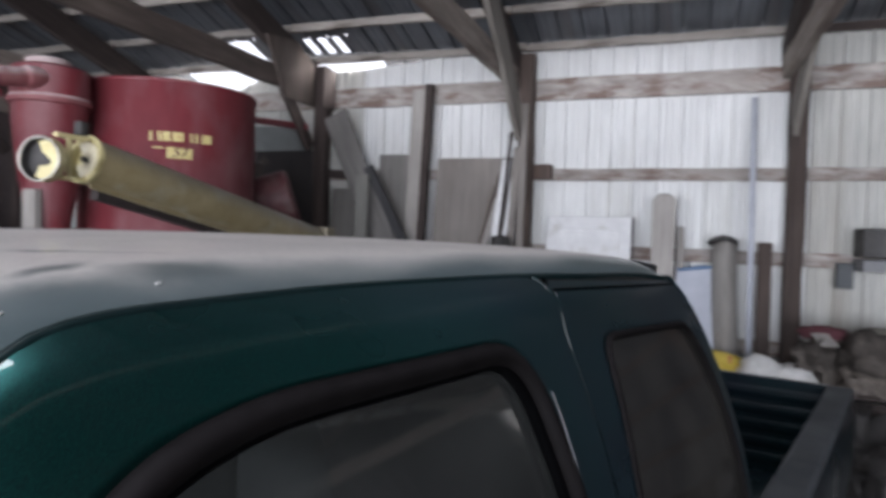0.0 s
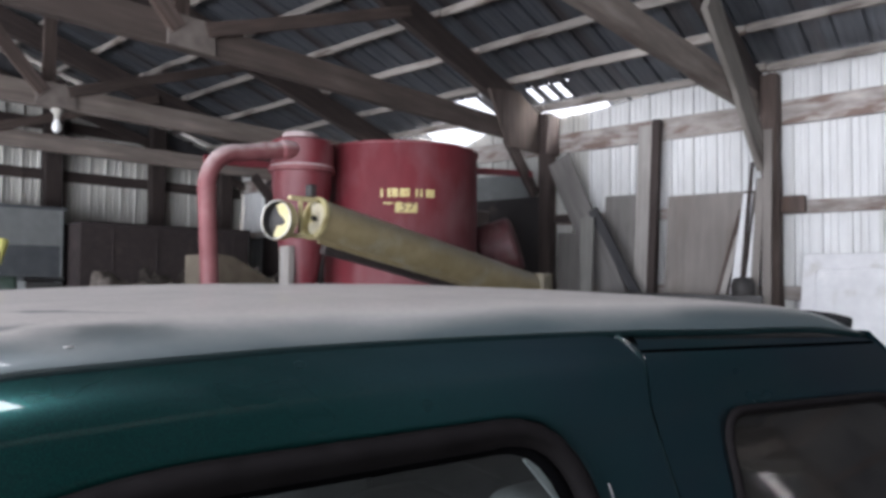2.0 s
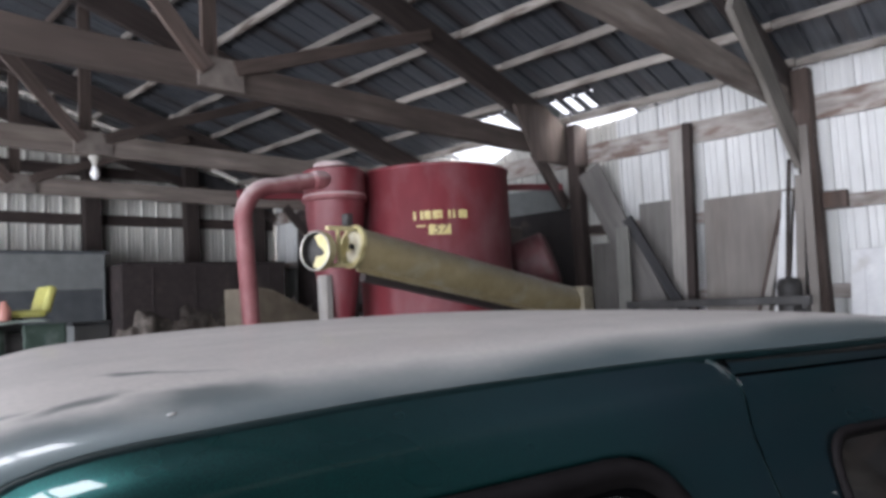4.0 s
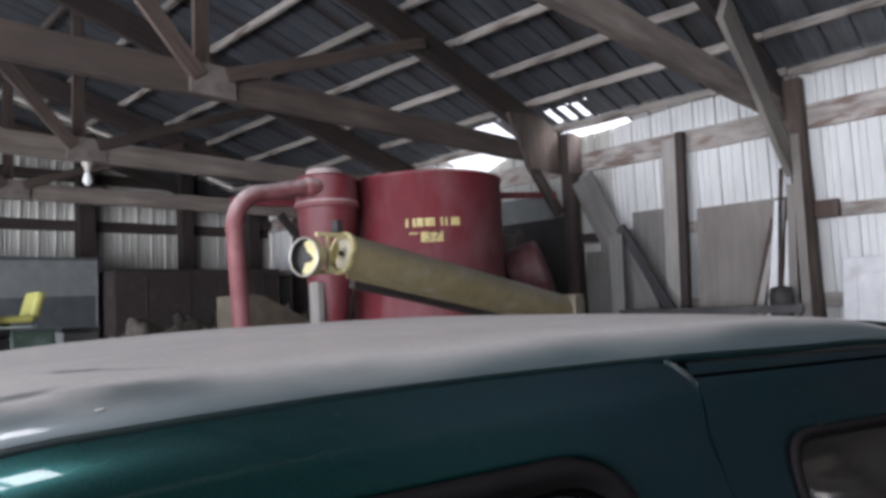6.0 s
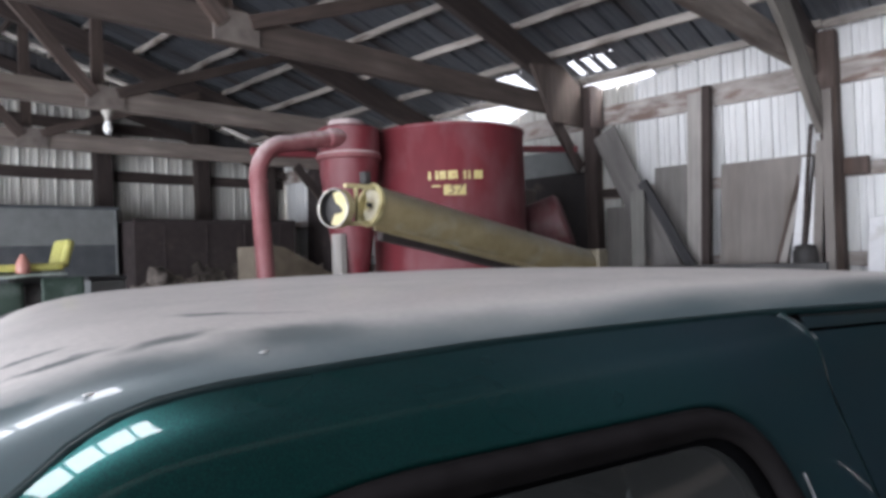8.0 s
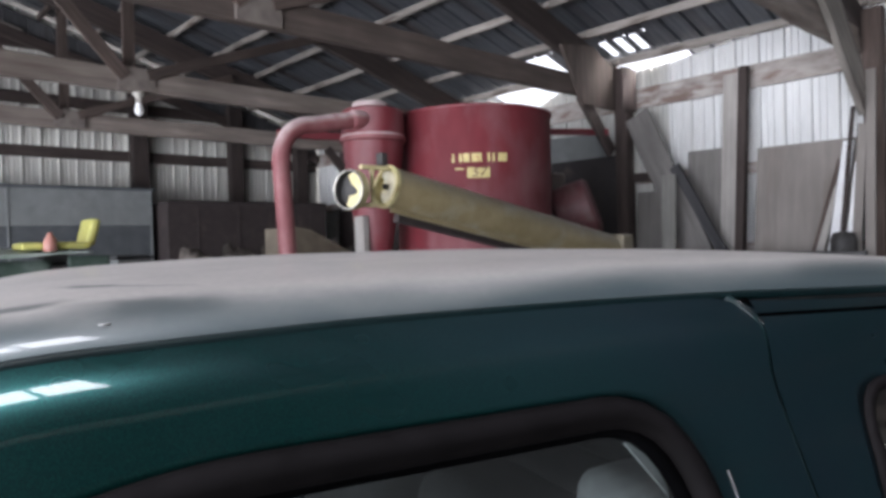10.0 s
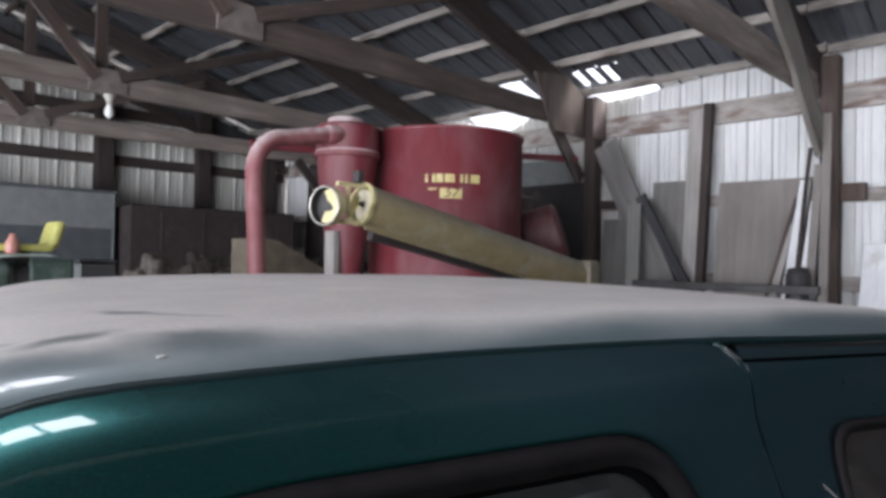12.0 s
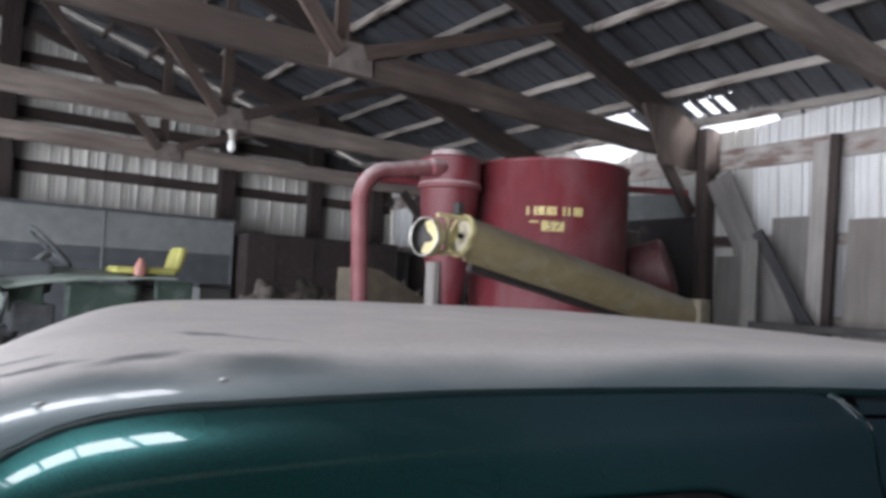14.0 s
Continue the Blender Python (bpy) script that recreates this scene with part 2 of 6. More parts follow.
def car_paint():
    """Dark teal metallic with clear coat."""
    m, nt, b = nodes_of("teal_metallic_paint")
    fl = tex(nt, 900.0, 1.0)
    bl = tex(nt, 3.0, 4.0)
    c = ramp(nt, fl, [(0.35, (0.0014, 0.032, 0.027)), (0.7, (0.0028, 0.071, 0.059))])
    c = mixc(nt, ramp(nt, bl, [(0.38, (0.03,) * 3), (0.75, (0.14,) * 3)]), c, (0.07, 0.084, 0.11))
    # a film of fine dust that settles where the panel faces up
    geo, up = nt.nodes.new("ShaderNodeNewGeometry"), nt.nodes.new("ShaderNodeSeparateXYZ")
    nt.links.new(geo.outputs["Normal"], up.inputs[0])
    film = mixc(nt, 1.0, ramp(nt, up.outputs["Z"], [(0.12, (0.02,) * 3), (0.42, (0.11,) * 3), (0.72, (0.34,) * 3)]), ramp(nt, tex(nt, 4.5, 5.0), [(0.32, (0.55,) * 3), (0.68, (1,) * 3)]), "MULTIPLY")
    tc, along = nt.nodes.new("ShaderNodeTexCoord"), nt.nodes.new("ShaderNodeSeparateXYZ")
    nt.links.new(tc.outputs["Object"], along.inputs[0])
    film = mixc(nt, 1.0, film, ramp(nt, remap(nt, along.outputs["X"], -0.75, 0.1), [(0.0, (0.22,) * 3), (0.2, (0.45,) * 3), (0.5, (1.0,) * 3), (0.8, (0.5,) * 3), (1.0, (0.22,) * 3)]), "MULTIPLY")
    # painted shade in place of dark reflections: the colour darkens towards the cab's rear
    rear_shade = mixc(nt, 1.0, ramp(nt, remap(nt, along.outputs["X"], -0.65, 0.05), [(0.0, (0.02,) * 3), (0.35, (0.3,) * 3), (0.75, (0.85,) * 3), (1.0, (0.96,) * 3)]), ramp(nt, tex(nt, 3.2, 6.0, distort=0.4), [(0.25, (0.7,) * 3), (0.7, (1,) * 3)]), "MULTIPLY")
    c = mixc(nt, rear_shade, c, (0.0045, 0.0055, 0.011))
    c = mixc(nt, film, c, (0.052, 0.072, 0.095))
    nt.links.new(c, b.inputs["Base Color"])
    nt.links.new(ramp(nt, rear_shade, [(0.0, (0.88,) * 3), (0.85, (0.15,) * 3)]), b.inputs["Metallic"])
    nt.links.new(ramp(nt, bl, [(0.35, (0.25,) * 3), (0.75, (0.36,) * 3)]), b.inputs["Roughness"])
    b.inputs["Specular IOR Level"].default_value = 0.2
    nt.links.new(ramp(nt, rear_shade, [(0.0, (0.7,) * 3), (0.9, (0.16,) * 3)]), b.inputs["Coat Weight"])
    nt.links.new(ramp(nt, tex(nt, 7.0, 5.0), [(0.35, (0.006,) * 3), (0.75, (0.03,) * 3)]), b.inputs["Coat Roughness"])
    return m


def stroke(nt, coord, a, b, half, soft=0.5):
    """A smear on a panel: 1 inside an ellipse from a to b (local x, y), fading to 0."""
    cx, cy = (a[0] + b[0]) / 2, (a[1] + b[1]) / 2
    mp = nt.nodes.new("ShaderNodeMapping")
    mp.vector_type = "TEXTURE"
    mp.inputs["Location"].default_value = (cx, cy, 0)
    mp.inputs["Rotation"].default_value = (0, 0, math.atan2(b[1] - a[1], b[0] - a[0]))
    mp.inputs["Scale"].default_value = (math.dist(a, b) / 2 + half, half, 10.0)
    nt.links.new(coord, mp.inputs[0])
    ln = nt.nodes.new("ShaderNodeVectorMath")
    ln.operation = "LENGTH"
    nt.links.new(mp.outputs[0], ln.inputs[0])
    mr = nt.nodes.new("ShaderNodeMapRange")
    mr.interpolation_type = "SMOOTHSTEP"
    mr.inputs["From Min"].default_value, mr.inputs["From Max"].default_value = 1.0 + soft * 0.5, 1.0 - soft
    nt.links.new(ln.outputs["Value"], mr.inputs["Value"])
    return mr.outputs[0]


def dusty_paint():
    """The same paint under a layer of barn dust that thins at the gutter and is smeared off in places."""
    m, nt, b = nodes_of("dust_covered_teal_paint")
    tc = nt.nodes.new("ShaderNodeTexCoord")
    sep = nt.nodes.new("ShaderNodeSeparateXYZ")
    nt.links.new(tc.outputs["Object"], sep.inputs[0])
    edge = nt.nodes.new("ShaderNodeMapRange")
    edge.interpolation_type = "SMOOTHSTEP"
    edge.inputs["From Min"].default_value, edge.inputs["From Max"].default_value = -0.006, 0.043
    wob = tex(nt, 7.0, 5.0, (0.4, 1.2, 1))
    add = nt.nodes.new("ShaderNodeMath")
    add.operation = "MULTIPLY_ADD"
    add.inputs[1].default_value, add.inputs[2].default_value = 0.05, -0.025
    nt.links.new(wob, add.inputs[0])
    add2 = nt.nodes.new("ShaderNodeMath")
    nt.links.new(sep.outputs["Y"], add2.inputs[0])
    nt.links.new(add.outputs[0], add2.inputs[1])
    nt.links.new(add2.outputs[0], edge.inputs["Value"])
    # hand smears near the front corner, with ragged outlines
    nz = nt.nodes.new("ShaderNodeTexNoise")
    nz.inputs["Scale"].default_value, nz.inputs["Detail"].default_value = 45.0, 4.0
    nt.links.new(tc.outputs["Object"], nz.inputs["Vector"])
    off = nt.nodes.new("ShaderNodeVectorMath")
    off.operation = "MULTIPLY_ADD"
    off.inputs[1].default_value, off.inputs[2].default_value = (0.022, 0.022, 0.0), (-0.011, -0.011, 0.0)
    nt.links.new(nz.outputs["Color"], off.inputs[0])
    co = nt.nodes.new("ShaderNodeVectorMath")
    nt.links.new(tc.outputs["Object"], co.inputs[0])
    nt.links.new(off.outputs[0], co.inputs[1])
    keep = (1.0, 1.0, 1.0)
    smears = [((-0.563, 0.181), (-0.53, 0.148), 0.011, 0.8, 0.75), ((-0.545, 0.163), (-0.48, 0.1), 0.006, 0.9, 0.6),
              ((-0.725, 0.12), (-0.705, 0.128), 0.005, 0.8, 0.4), ((-0.693, 0.091), (-0.657, 0.103), 0.006, 0.7, 0.7), ((-0.678, 0.049), (-0.631, 0.056), 0.008, 0.7, 0.8),
              ((-0.612, 0.043), (-0.568, 0.062), 0.012, 0.8, 0.75), ((-0.69, 0.003), (-0.672, 0.004), 0.007, 0.45, 0.95), ((-0.7, -0.014), (-0.672, -0.008), 0.011, 0.8, 0.65),
              ((-0.64, 0.002), (-0.57, 0.012), 0.022, 0.9, 0.72), ((-0.535, 0.032), (-0.47, 0.02), 0.026, 0.8, 0.78), ((-0.5, 0.026), (-0.3, 0.01), 0.026, 1.4, 0.4)]
    for a, c, half, soft, amount in smears:
        keep = mixc(nt, stroke(nt, co.outputs[0], a, c, half, soft), keep, mixc(nt, 1.0, keep, (1 - amount,) * 3, "MULTIPLY")) if not isinstance(keep, tuple) else mixc(nt, stroke(nt, co.outputs[0], a, c, half, soft), keep, (1 - amount,) * 3)
    fine = mixc(nt, 1.0, ramp(nt, tex(nt, 160.0, 4.0), [(0.25, (0.84,) * 3), (0.7, (1,) * 3)]), ramp(nt, tex(nt, 11.0, 6.0), [(0.3, (0.9,) * 3), (0.62, (1,) * 3)]), "MULTIPLY")
    k = mixc(nt, 1.0, keep, fine, "MULTIPLY")
    k = mixc(nt, 1.0, k, edge.outputs[0], "MULTIPLY")
    dust = ramp(nt, tex(nt, 2.2, 4.0), [(0.3, (0.44, 0.412, 0.392)), (0.7, (0.515, 0.486, 0.464))])
    fl = ramp(nt, tex(nt, 900.0, 1.0), [(0.35, (0.001, 0.02, 0.024)), (0.7, (0.002, 0.04, 0.042))])
    c = mixc(nt, k, mixc(nt, 0.4, fl, (0.2, 0.222, 0.235)), dust)
    nt.links.new(c, b.inputs["Base Color"])
    nt.links.new(ramp(nt, k, [(0.0, (0.34,) * 3), (0.7, (0.85,) * 3)]), b.inputs["Roughness"])
    nt.links.new(ramp(nt, k, [(0.0, (0.2,) * 3), (0.5, (0.0,) * 3)]), b.inputs["Metallic"])
    nt.links.new(ramp(nt, k, [(0.0, (0.6,) * 3), (0.3, (0.24,) * 3), (0.84, (0.12,) * 3), (0.97, (0.07,) * 3)]), b.inputs["Coat Weight"])
    b.inputs["Coat Roughness"].default_value = 0.018
    return m


def glass(name, tint, rough=0.02, dust=0.0, film=(0.4, 0.39, 0.38), gloss=1.0, patchy=0.3):
    """Thin glass: clear with gloss, and a film of dust."""
    m = bpy.data.materials.new(name)
    m.use_nodes = True
    nt = m.node_tree
    out = nt.nodes["Material Output"]
    nt.nodes.remove(nt.nodes["Principled BSDF"])
    tr = nt.nodes.new("ShaderNodeBsdfTransparent")
    tr.inputs[0].default_value = (*tint, 1)
    gl = nt.nodes.new("ShaderNodeBsdfGlossy")
    gl.inputs["Roughness"].default_value = rough
    gl.inputs[0].default_value = (gloss, gloss, gloss, 1)
    fr = nt.nodes.new("ShaderNodeFresnel")
    fr.inputs["IOR"].default_value = 1.5
    mx = nt.nodes.new("ShaderNodeMixShader")
    nt.links.new(fr.outputs[0], mx.inputs[0])
    nt.links.new(tr.outputs[0], mx.inputs[1])
    nt.links.new(gl.outputs[0], mx.inputs[2])
    df = nt.nodes.new("ShaderNodeBsdfDiffuse")
    df.inputs[0].default_value = (*film, 1)
    mx2 = nt.nodes.new("ShaderNodeMixShader")
    f = ramp(nt, tex(nt, 5.0, 5.0), [(0.32, (dust * (1 - patchy),) * 3), (0.7, (min(1.0, dust * (1 + patchy)),) * 3)])
    nt.links.new(f, mx2.inputs[0])
    nt.links.new(mx.outputs[0], mx2.inputs[1])
    nt.links.new(df.outputs[0], mx2.inputs[2])
    nt.links.new(mx2.outputs[0], out.inputs[0])
    return m


PAINT = car_paint()
DUSTY = dusty_paint()
SIDE_GLASS = glass("dusty_side_glass", (0.5, 0.54, 0.53), 0.06, 0.07, (0.22, 0.23, 0.225), gloss=0.14)
QUARTER_GLASS = glass("dark_tinted_glass", (0.1, 0.105, 0.105), 0.06, 0.5, (0.035, 0.033, 0.03), gloss=0.3, patchy=0.7)
SCREEN_GLASS = glass("dust_coated_windscreen", (0.6, 0.62, 0.62), 0.1, 0.85, (0.33, 0.325, 0.32))


# ---- building blocks ----
def mesh_of(name, bm, material, smooth=False):
    me = bpy.data.meshes.new(name)
    bm.normal_update()
    bm.to_mesh(me)
    bm.free()
    me.materials.append(material)
    if smooth:
        me.polygons.foreach_set("use_smooth", [True] * len(me.polygons))
    return me


def part(name, bm, material, parent, label="", smooth=False, m=None):
    """Links a bmesh as one mesh object under a thing or a part."""
    ob = new(name, mesh_of(name, bm, material, smooth))
    ob.parent = parent
    if m is not None:
        ob.matrix_local = m
    if label:
        ob["label"] = label
    return ob


def thing(name, label, category, m=None, group="", kind=""):
    ob = new(name)
    ob.empty_display_size = 0.1
    if m is not None:
        ob.matrix_world = m
    return tagged(ob, label, category, group, kind)


def solid(name, bm, material, label, category, group="", kind="", smooth=False, m=None):
    """A thing that is one mesh."""
    ob = new(name, mesh_of(name, bm, material, smooth))
    if m is not None:
        ob.matrix_world = m
    return tagged(ob, label, category, group, kind)


def bm_box(lo, hi, bevel=0.0, seg=1, bm=None):
    bm = bm or bmesh.new()
    r = bmesh.ops.create_cube(bm, size=1)
    for v in r["verts"]:
        v.co = Vector([(a + b) / 2 + c * (b - a) for a, b, c in zip(lo, hi, v.co)])
    if bevel:
        es = list({e for v in r["verts"] for e in v.link_edges})
        bmesh.ops.bevel(bm, geom=es, offset=bevel, segments=seg, affect="EDGES", profile=0.6)
    return bm


def bm_beam(length, w, h, wear=0.004, rng=random, cuts=None):
    """A sawn timber along z, a little crooked, with worn corners."""
    n = cuts or max(2, int(length / 0.35))
    bm = bmesh.new()
    rings = []
    b = min(w, h) * 0.08
    bow = rng.uniform(-wear, wear) * 2
    for i in range(n + 1):
        f = i / n
        z = f * length
        ox, oy = rng.uniform(-wear, wear) + bow * math.sin(f * math.pi), rng.uniform(-wear, wear)
        hw, hh = w / 2 + rng.uniform(-wear, wear) * 0.5, h / 2 + rng.uniform(-wear, wear) * 0.5
        pts = [(-hw + b, -hh), (hw - b, -hh), (hw, -hh + b), (hw, hh - b), (hw - b, hh), (-hw + b, hh), (-hw, hh - b), (-hw, -hh + b)]
        rings.append([bm.verts.new((x + ox, y + oy, z)) for x, y in pts])
    for a, c in zip(rings, rings[1:]):
        for k in range(8):
            bm.faces.new((a[k], a[(k + 1) % 8], c[(k + 1) % 8], c[k]))
    bm.faces.new(list(reversed(rings[0])))
    bm.faces.new(rings[-1])
    return bm


def beam_pose(a, b, up=(0, 0, 1)):
    """Local z from a to b; local y as near to up as it goes."""
    a, b = Vector(a), Vector(b)
    z = (b - a).normalized()
    x = Vector(up).cross(z)
    x = x.normalized() if x.length > 1e-4 else Vector((1, 0, 0))
    y = z.cross(x)
    m = Matrix((x, y, z)).transposed().to_4x4()
    m.translation = a
    return m


def timber(name, a, b, w, h, material, label="", category="", parent=None, group="", up=(0, 0, 1), wear=0.004):
    bm = bm_beam((Vector(b) - Vector(a)).length, w, h, wear)
    if parent:
        return part(name, bm, material, parent, label, m=beam_pose(a, b, up))
    return solid(name, bm, material, label, category, group, m=beam_pose(a, b, up))


def bm_tube(points, radius, n=16, closed=False, bm=None, cap=True):
    """A round tube along points; radius may be a number or a list."""
    bm = bm or bmesh.new()
    pts = [Vector(p) for p in points]
    rad = radius if isinstance(radius, (list, tuple)) else [radius] * len(pts)
    rings, ref = [], None
    for i, p in enumerate(pts):
        a = pts[i - 1] if i or closed else p
        b = pts[(i + 1) % len(pts)] if i + 1 < len(pts) or closed else p
        t = (b - a).normalized()
        if ref is None:
            ref = t.orthogonal().normalized()
        ref = (ref - t * ref.dot(t)).normalized()
        s = t.cross(ref)
        rings.append([bm.verts.new(p + (ref * math.cos(2 * math.pi * k / n) + s * math.sin(2 * math.pi * k / n)) * rad[i]) for k in range(n)])
    pairs = list(zip(rings, rings[1:])) + ([(rings[-1], rings[0])] if closed else [])
    for a, c in pairs:
        for k in range(n):
            bm.faces.new((a[k], a[(k + 1) % n], c[(k + 1) % n], c[k]))
    if cap and not closed:
        bm.faces.new(list(reversed(rings[0])))
        bm.faces.new(rings[-1])
    return bm


def bm_lathe(profile, n=48, bm=None):
    """Turned round z from (radius, height) pairs."""
    bm = bm or bmesh.new()
    rings = [[bm.verts.new((r * math.cos(2 * math.pi * k / n), r * math.sin(2 * math.pi * k / n), z)) for k in range(n)] if r > 1e-5 else [bm.verts.new((0, 0, z))] for r, z in profile]
    for a, c in zip(rings, rings[1:]):
        for k in range(n):
            q = [a[k % len(a)], a[(k + 1) % len(a)], c[(k + 1) % len(c)], c[k % len(c)]]
            q = list(dict.fromkeys(q))
            if len(q) > 2:
                bm.faces.new(q)
    return bm


def bm_grid(fn, nu, nv, bm=None):
    """A sheet of fn(u, v) with u and v from 0 to 1."""
    bm = bm or bmesh.new()
    g = [[bm.verts.new(fn(i / nu, j / nv)) for j in range(nv + 1)] for i in range(nu + 1)]
    for i in range(nu):
        for j in range(nv):
            bm.faces.new((g[i][j], g[i + 1][j], g[i + 1][j + 1], g[i][j + 1]))
    return bm


def thicken(bm, d):
    bmesh.ops.recalc_face_normals(bm, faces=bm.faces)
    bmesh.ops.solidify(bm, geom=bm.faces[:], thickness=d)
    return bm


def bm_prism(outline, depth):
    """An outline in x, z drawn back along y."""
    bm = bmesh.new()
    a = [bm.verts.new((x, 0, z)) for x, z in outline]
    b = [bm.verts.new((x, depth, z)) for x, z in outline]
    n = len(a)
    bm.faces.new(a)
    bm.faces.new(list(reversed(b)))
    for k in range(n):
        bm.faces.new((a[k], b[k], b[(k + 1) % n], a[(k + 1) % n]))
    bmesh.ops.recalc_face_normals(bm, faces=bm.faces)
    return bm


def bm_lump(rx, ry, rz, seed, rough=0.25, sub=3):
    """A lumpy sack or heap with a flattened base."""
    bm = bmesh.new()
    bmesh.ops.create_icosphere(bm, subdivisions=sub, radius=1)
    off = Vector((seed * 3.1, seed * 1.7, seed * 0.9))
    for v in bm.verts:
        k = 1 + rough * noise.noise(v.co * 1.6 + off) + rough * 0.5 * noise.noise(v.co * 4 + off)
        v.co = Vector((v.co.x * rx * k, v.co.y * ry * k, max(-0.35, v.co.z) * rz * k))
    return bm


# ---- the barn: x grows towards the east wall, y towards the north gable ----
EAST, WEST, NORTH, SOUTH = 7.95, -4.85, 11.5, -5.6
RIDGE_X = 1.55
EAVE_Z, SLOPE = 3.57, 0.30
POSTS_Y = [-4.85, -2.4, 0.05, 2.57, 4.98, 7.42, 9.84]


def roof_z(x):
    """Height of the rafters' top at x."""
    return EAVE_Z + SLOPE * (EAST - RIDGE_X - abs(x - RIDGE_X))


def bm_sheet(w, h0, h1=None, rib=0.032, pitch=0.23, minor=0.35):
    """A ribbed steel sheet in x (width) and z (height), ribs towards +y; its top may slope from h0 to h1."""
    h1 = h0 if h1 is None else h1
    prof, x = [], 0.0
    n = max(1, round(w / pitch))
    p = w / n
    for i in range(n):
        x = i * p
        prof += [(x, 0), (x + 0.3 * p, 0), (x + 0.32 * p, rib * minor), (x + 0.37 * p, rib * minor), (x + 0.39 * p, 0), (x + 0.56 * p, 0), (x + 0.58 * p, rib * minor), (x + 0.63 * p, rib * minor), (x + 0.65 * p, 0), (x + 0.82 * p, 0), (x + 0.855 * p, rib), (x + 0.935 * p, rib), (x + 0.97 * p, 0)]
    prof.append((w, 0))
    bm = bmesh.new()
    lo = [bm.verts.new((px, py, 0)) for px, py in prof]
    hi = [bm.verts.new((px, py, h0 + (h1 - h0) * px / w)) for px, py in prof]
    for k in range(len(prof) - 1):
        bm.faces.new((lo[k], lo[k + 1], hi[k + 1], hi[k]))
    return thicken(bm, 0.002)


ground = solid("ground", bm_grid(lambda u, v: (-150 + 300 * u, -150 + 300 * v, -0.06), 6, 6), GRAVEL, "pale gravel yard round the barn", "ground", kind="structure")
rr = random.Random(3)
floor = solid("floor", bm_grid(lambda u, v: (WEST - 0.05 + 12.9 * u, SOUTH - 0.05 + 17.2 * v, 0.02 * noise.noise(Vector((u * 18, v * 21, 0)))), 60, 70), DIRT, "packed brown dirt floor of the barn", "floor", kind="structure", smooth=True)

# walls: ribbed sheets as pieces of each wall
SHEET_W = 0.92
# also put on the unseen southern walls, so that the truck reflects darkness
DARK_BOARD = surface("dark_stained_boarding", (0.03, 0.03, 0.033), (0.07, 0.068, 0.07), 14, 1.5, (0.75, 0.95), bump=0.3, stretch=(1, 1, 0.1), stain=(0.1, 0.09, 0.085))
BOARD_SLATE = surface("slate_grey_boarding", (0.05, 0.05, 0.054), (0.1, 0.1, 0.106), 14, 1.5, (0.75, 0.95), bump=0.2, stretch=(1, 1, 0.1), stain=(0.05, 0.04, 0.038), vary=(0.7, 1.2))
# duller, yellowish sheet tone for two stretches of the east wall
YELLOWISH_METAL = surface("dull_yellowish_steel", (0.4, 0.4, 0.375), (0.58, 0.575, 0.54), 14, 1.1, (0.45, 0.65), bump=0.04, stretch=(1, 1, 0.12), stain=(0.33, 0.31, 0.27), stain_at=(0.52, 0.72))
wall_east = thing("wall_east", "white ribbed steel wall on timber girts", "wall", kind="structure")
k = 0
y = SOUTH
while y < NORTH - 0.01:
    w = min(SHEET_W, NORTH - y)
    # storm-bent sheets leave daylight under the eave
    tops = {10: (3.66, 3.58), 11: (3.58, 3.55), 12: (3.72, 3.38), 13: (3.38, 3.66)}
    top0, top1 = tops.get(round((y - SOUTH) / SHEET_W), (3.66, 3.66))
    part("sheet", bm_sheet(w, top0, top1), YELLOWISH_METAL if 4.4 < y < 6.4 else WHITE_METAL if y > -0.1 else YELLOWISH_METAL if y > -1.7 else DARK_BOARD, wall_east, m=Matrix.Translation((EAST + 0.02, y, 0)) @ pose(0, 0, 0, 0, 0, 90))
    y += SHEET_W
wall_west = thing("wall_west", "long barn side standing open between its posts", "wall", kind="structure")
y = SOUTH
while y < NORTH - 0.01:
    w = min(SHEET_W, NORTH - y)
    base = 3.05 if -4.9 < y + w / 2 < 9.4 else 0.0
    part("sheet", bm_sheet(w, 3.66 - base), WHITE_METAL, wall_west, m=Matrix.Translation((WEST - 0.02, y + w, base)) @ pose(0, 0, 0, 0, 0, -90))
    y += SHEET_W
wall_north = thing("wall_north", "white ribbed steel gable wall behind dark posts", "wall", kind="structure")
x = WEST
while x < EAST - 0.01:
    w = min(SHEET_W, EAST - x)
    part("sheet", bm_sheet(w, roof_z(x + w) + 0.1, roof_z(x) + 0.1), DULL_METAL, wall_north, m=Matrix.Translation((x + w, NORTH + 0.02, 0)) @ pose(0, 0, 0, 0, 0, 180))
    x += SHEET_W
# unseen wall, its dark colour chosen to dim reflections in the truck
wall_south = thing("wall_south", "unseen ribbed gable wall, coloured dark for the truck's reflections", "wall", kind="structure")
x = WEST
while x < EAST - 0.01:
    w = min(SHEET_W, EAST - x)
    base = 0.0
    part("sheet", bm_sheet(w, roof_z(x) + 0.1 - base, roof_z(x + w) + 0.1 - base), DARK_BOARD, wall_south, m=Matrix.Translation((x, SOUTH - 0.02, base)))
    x += SHEET_W

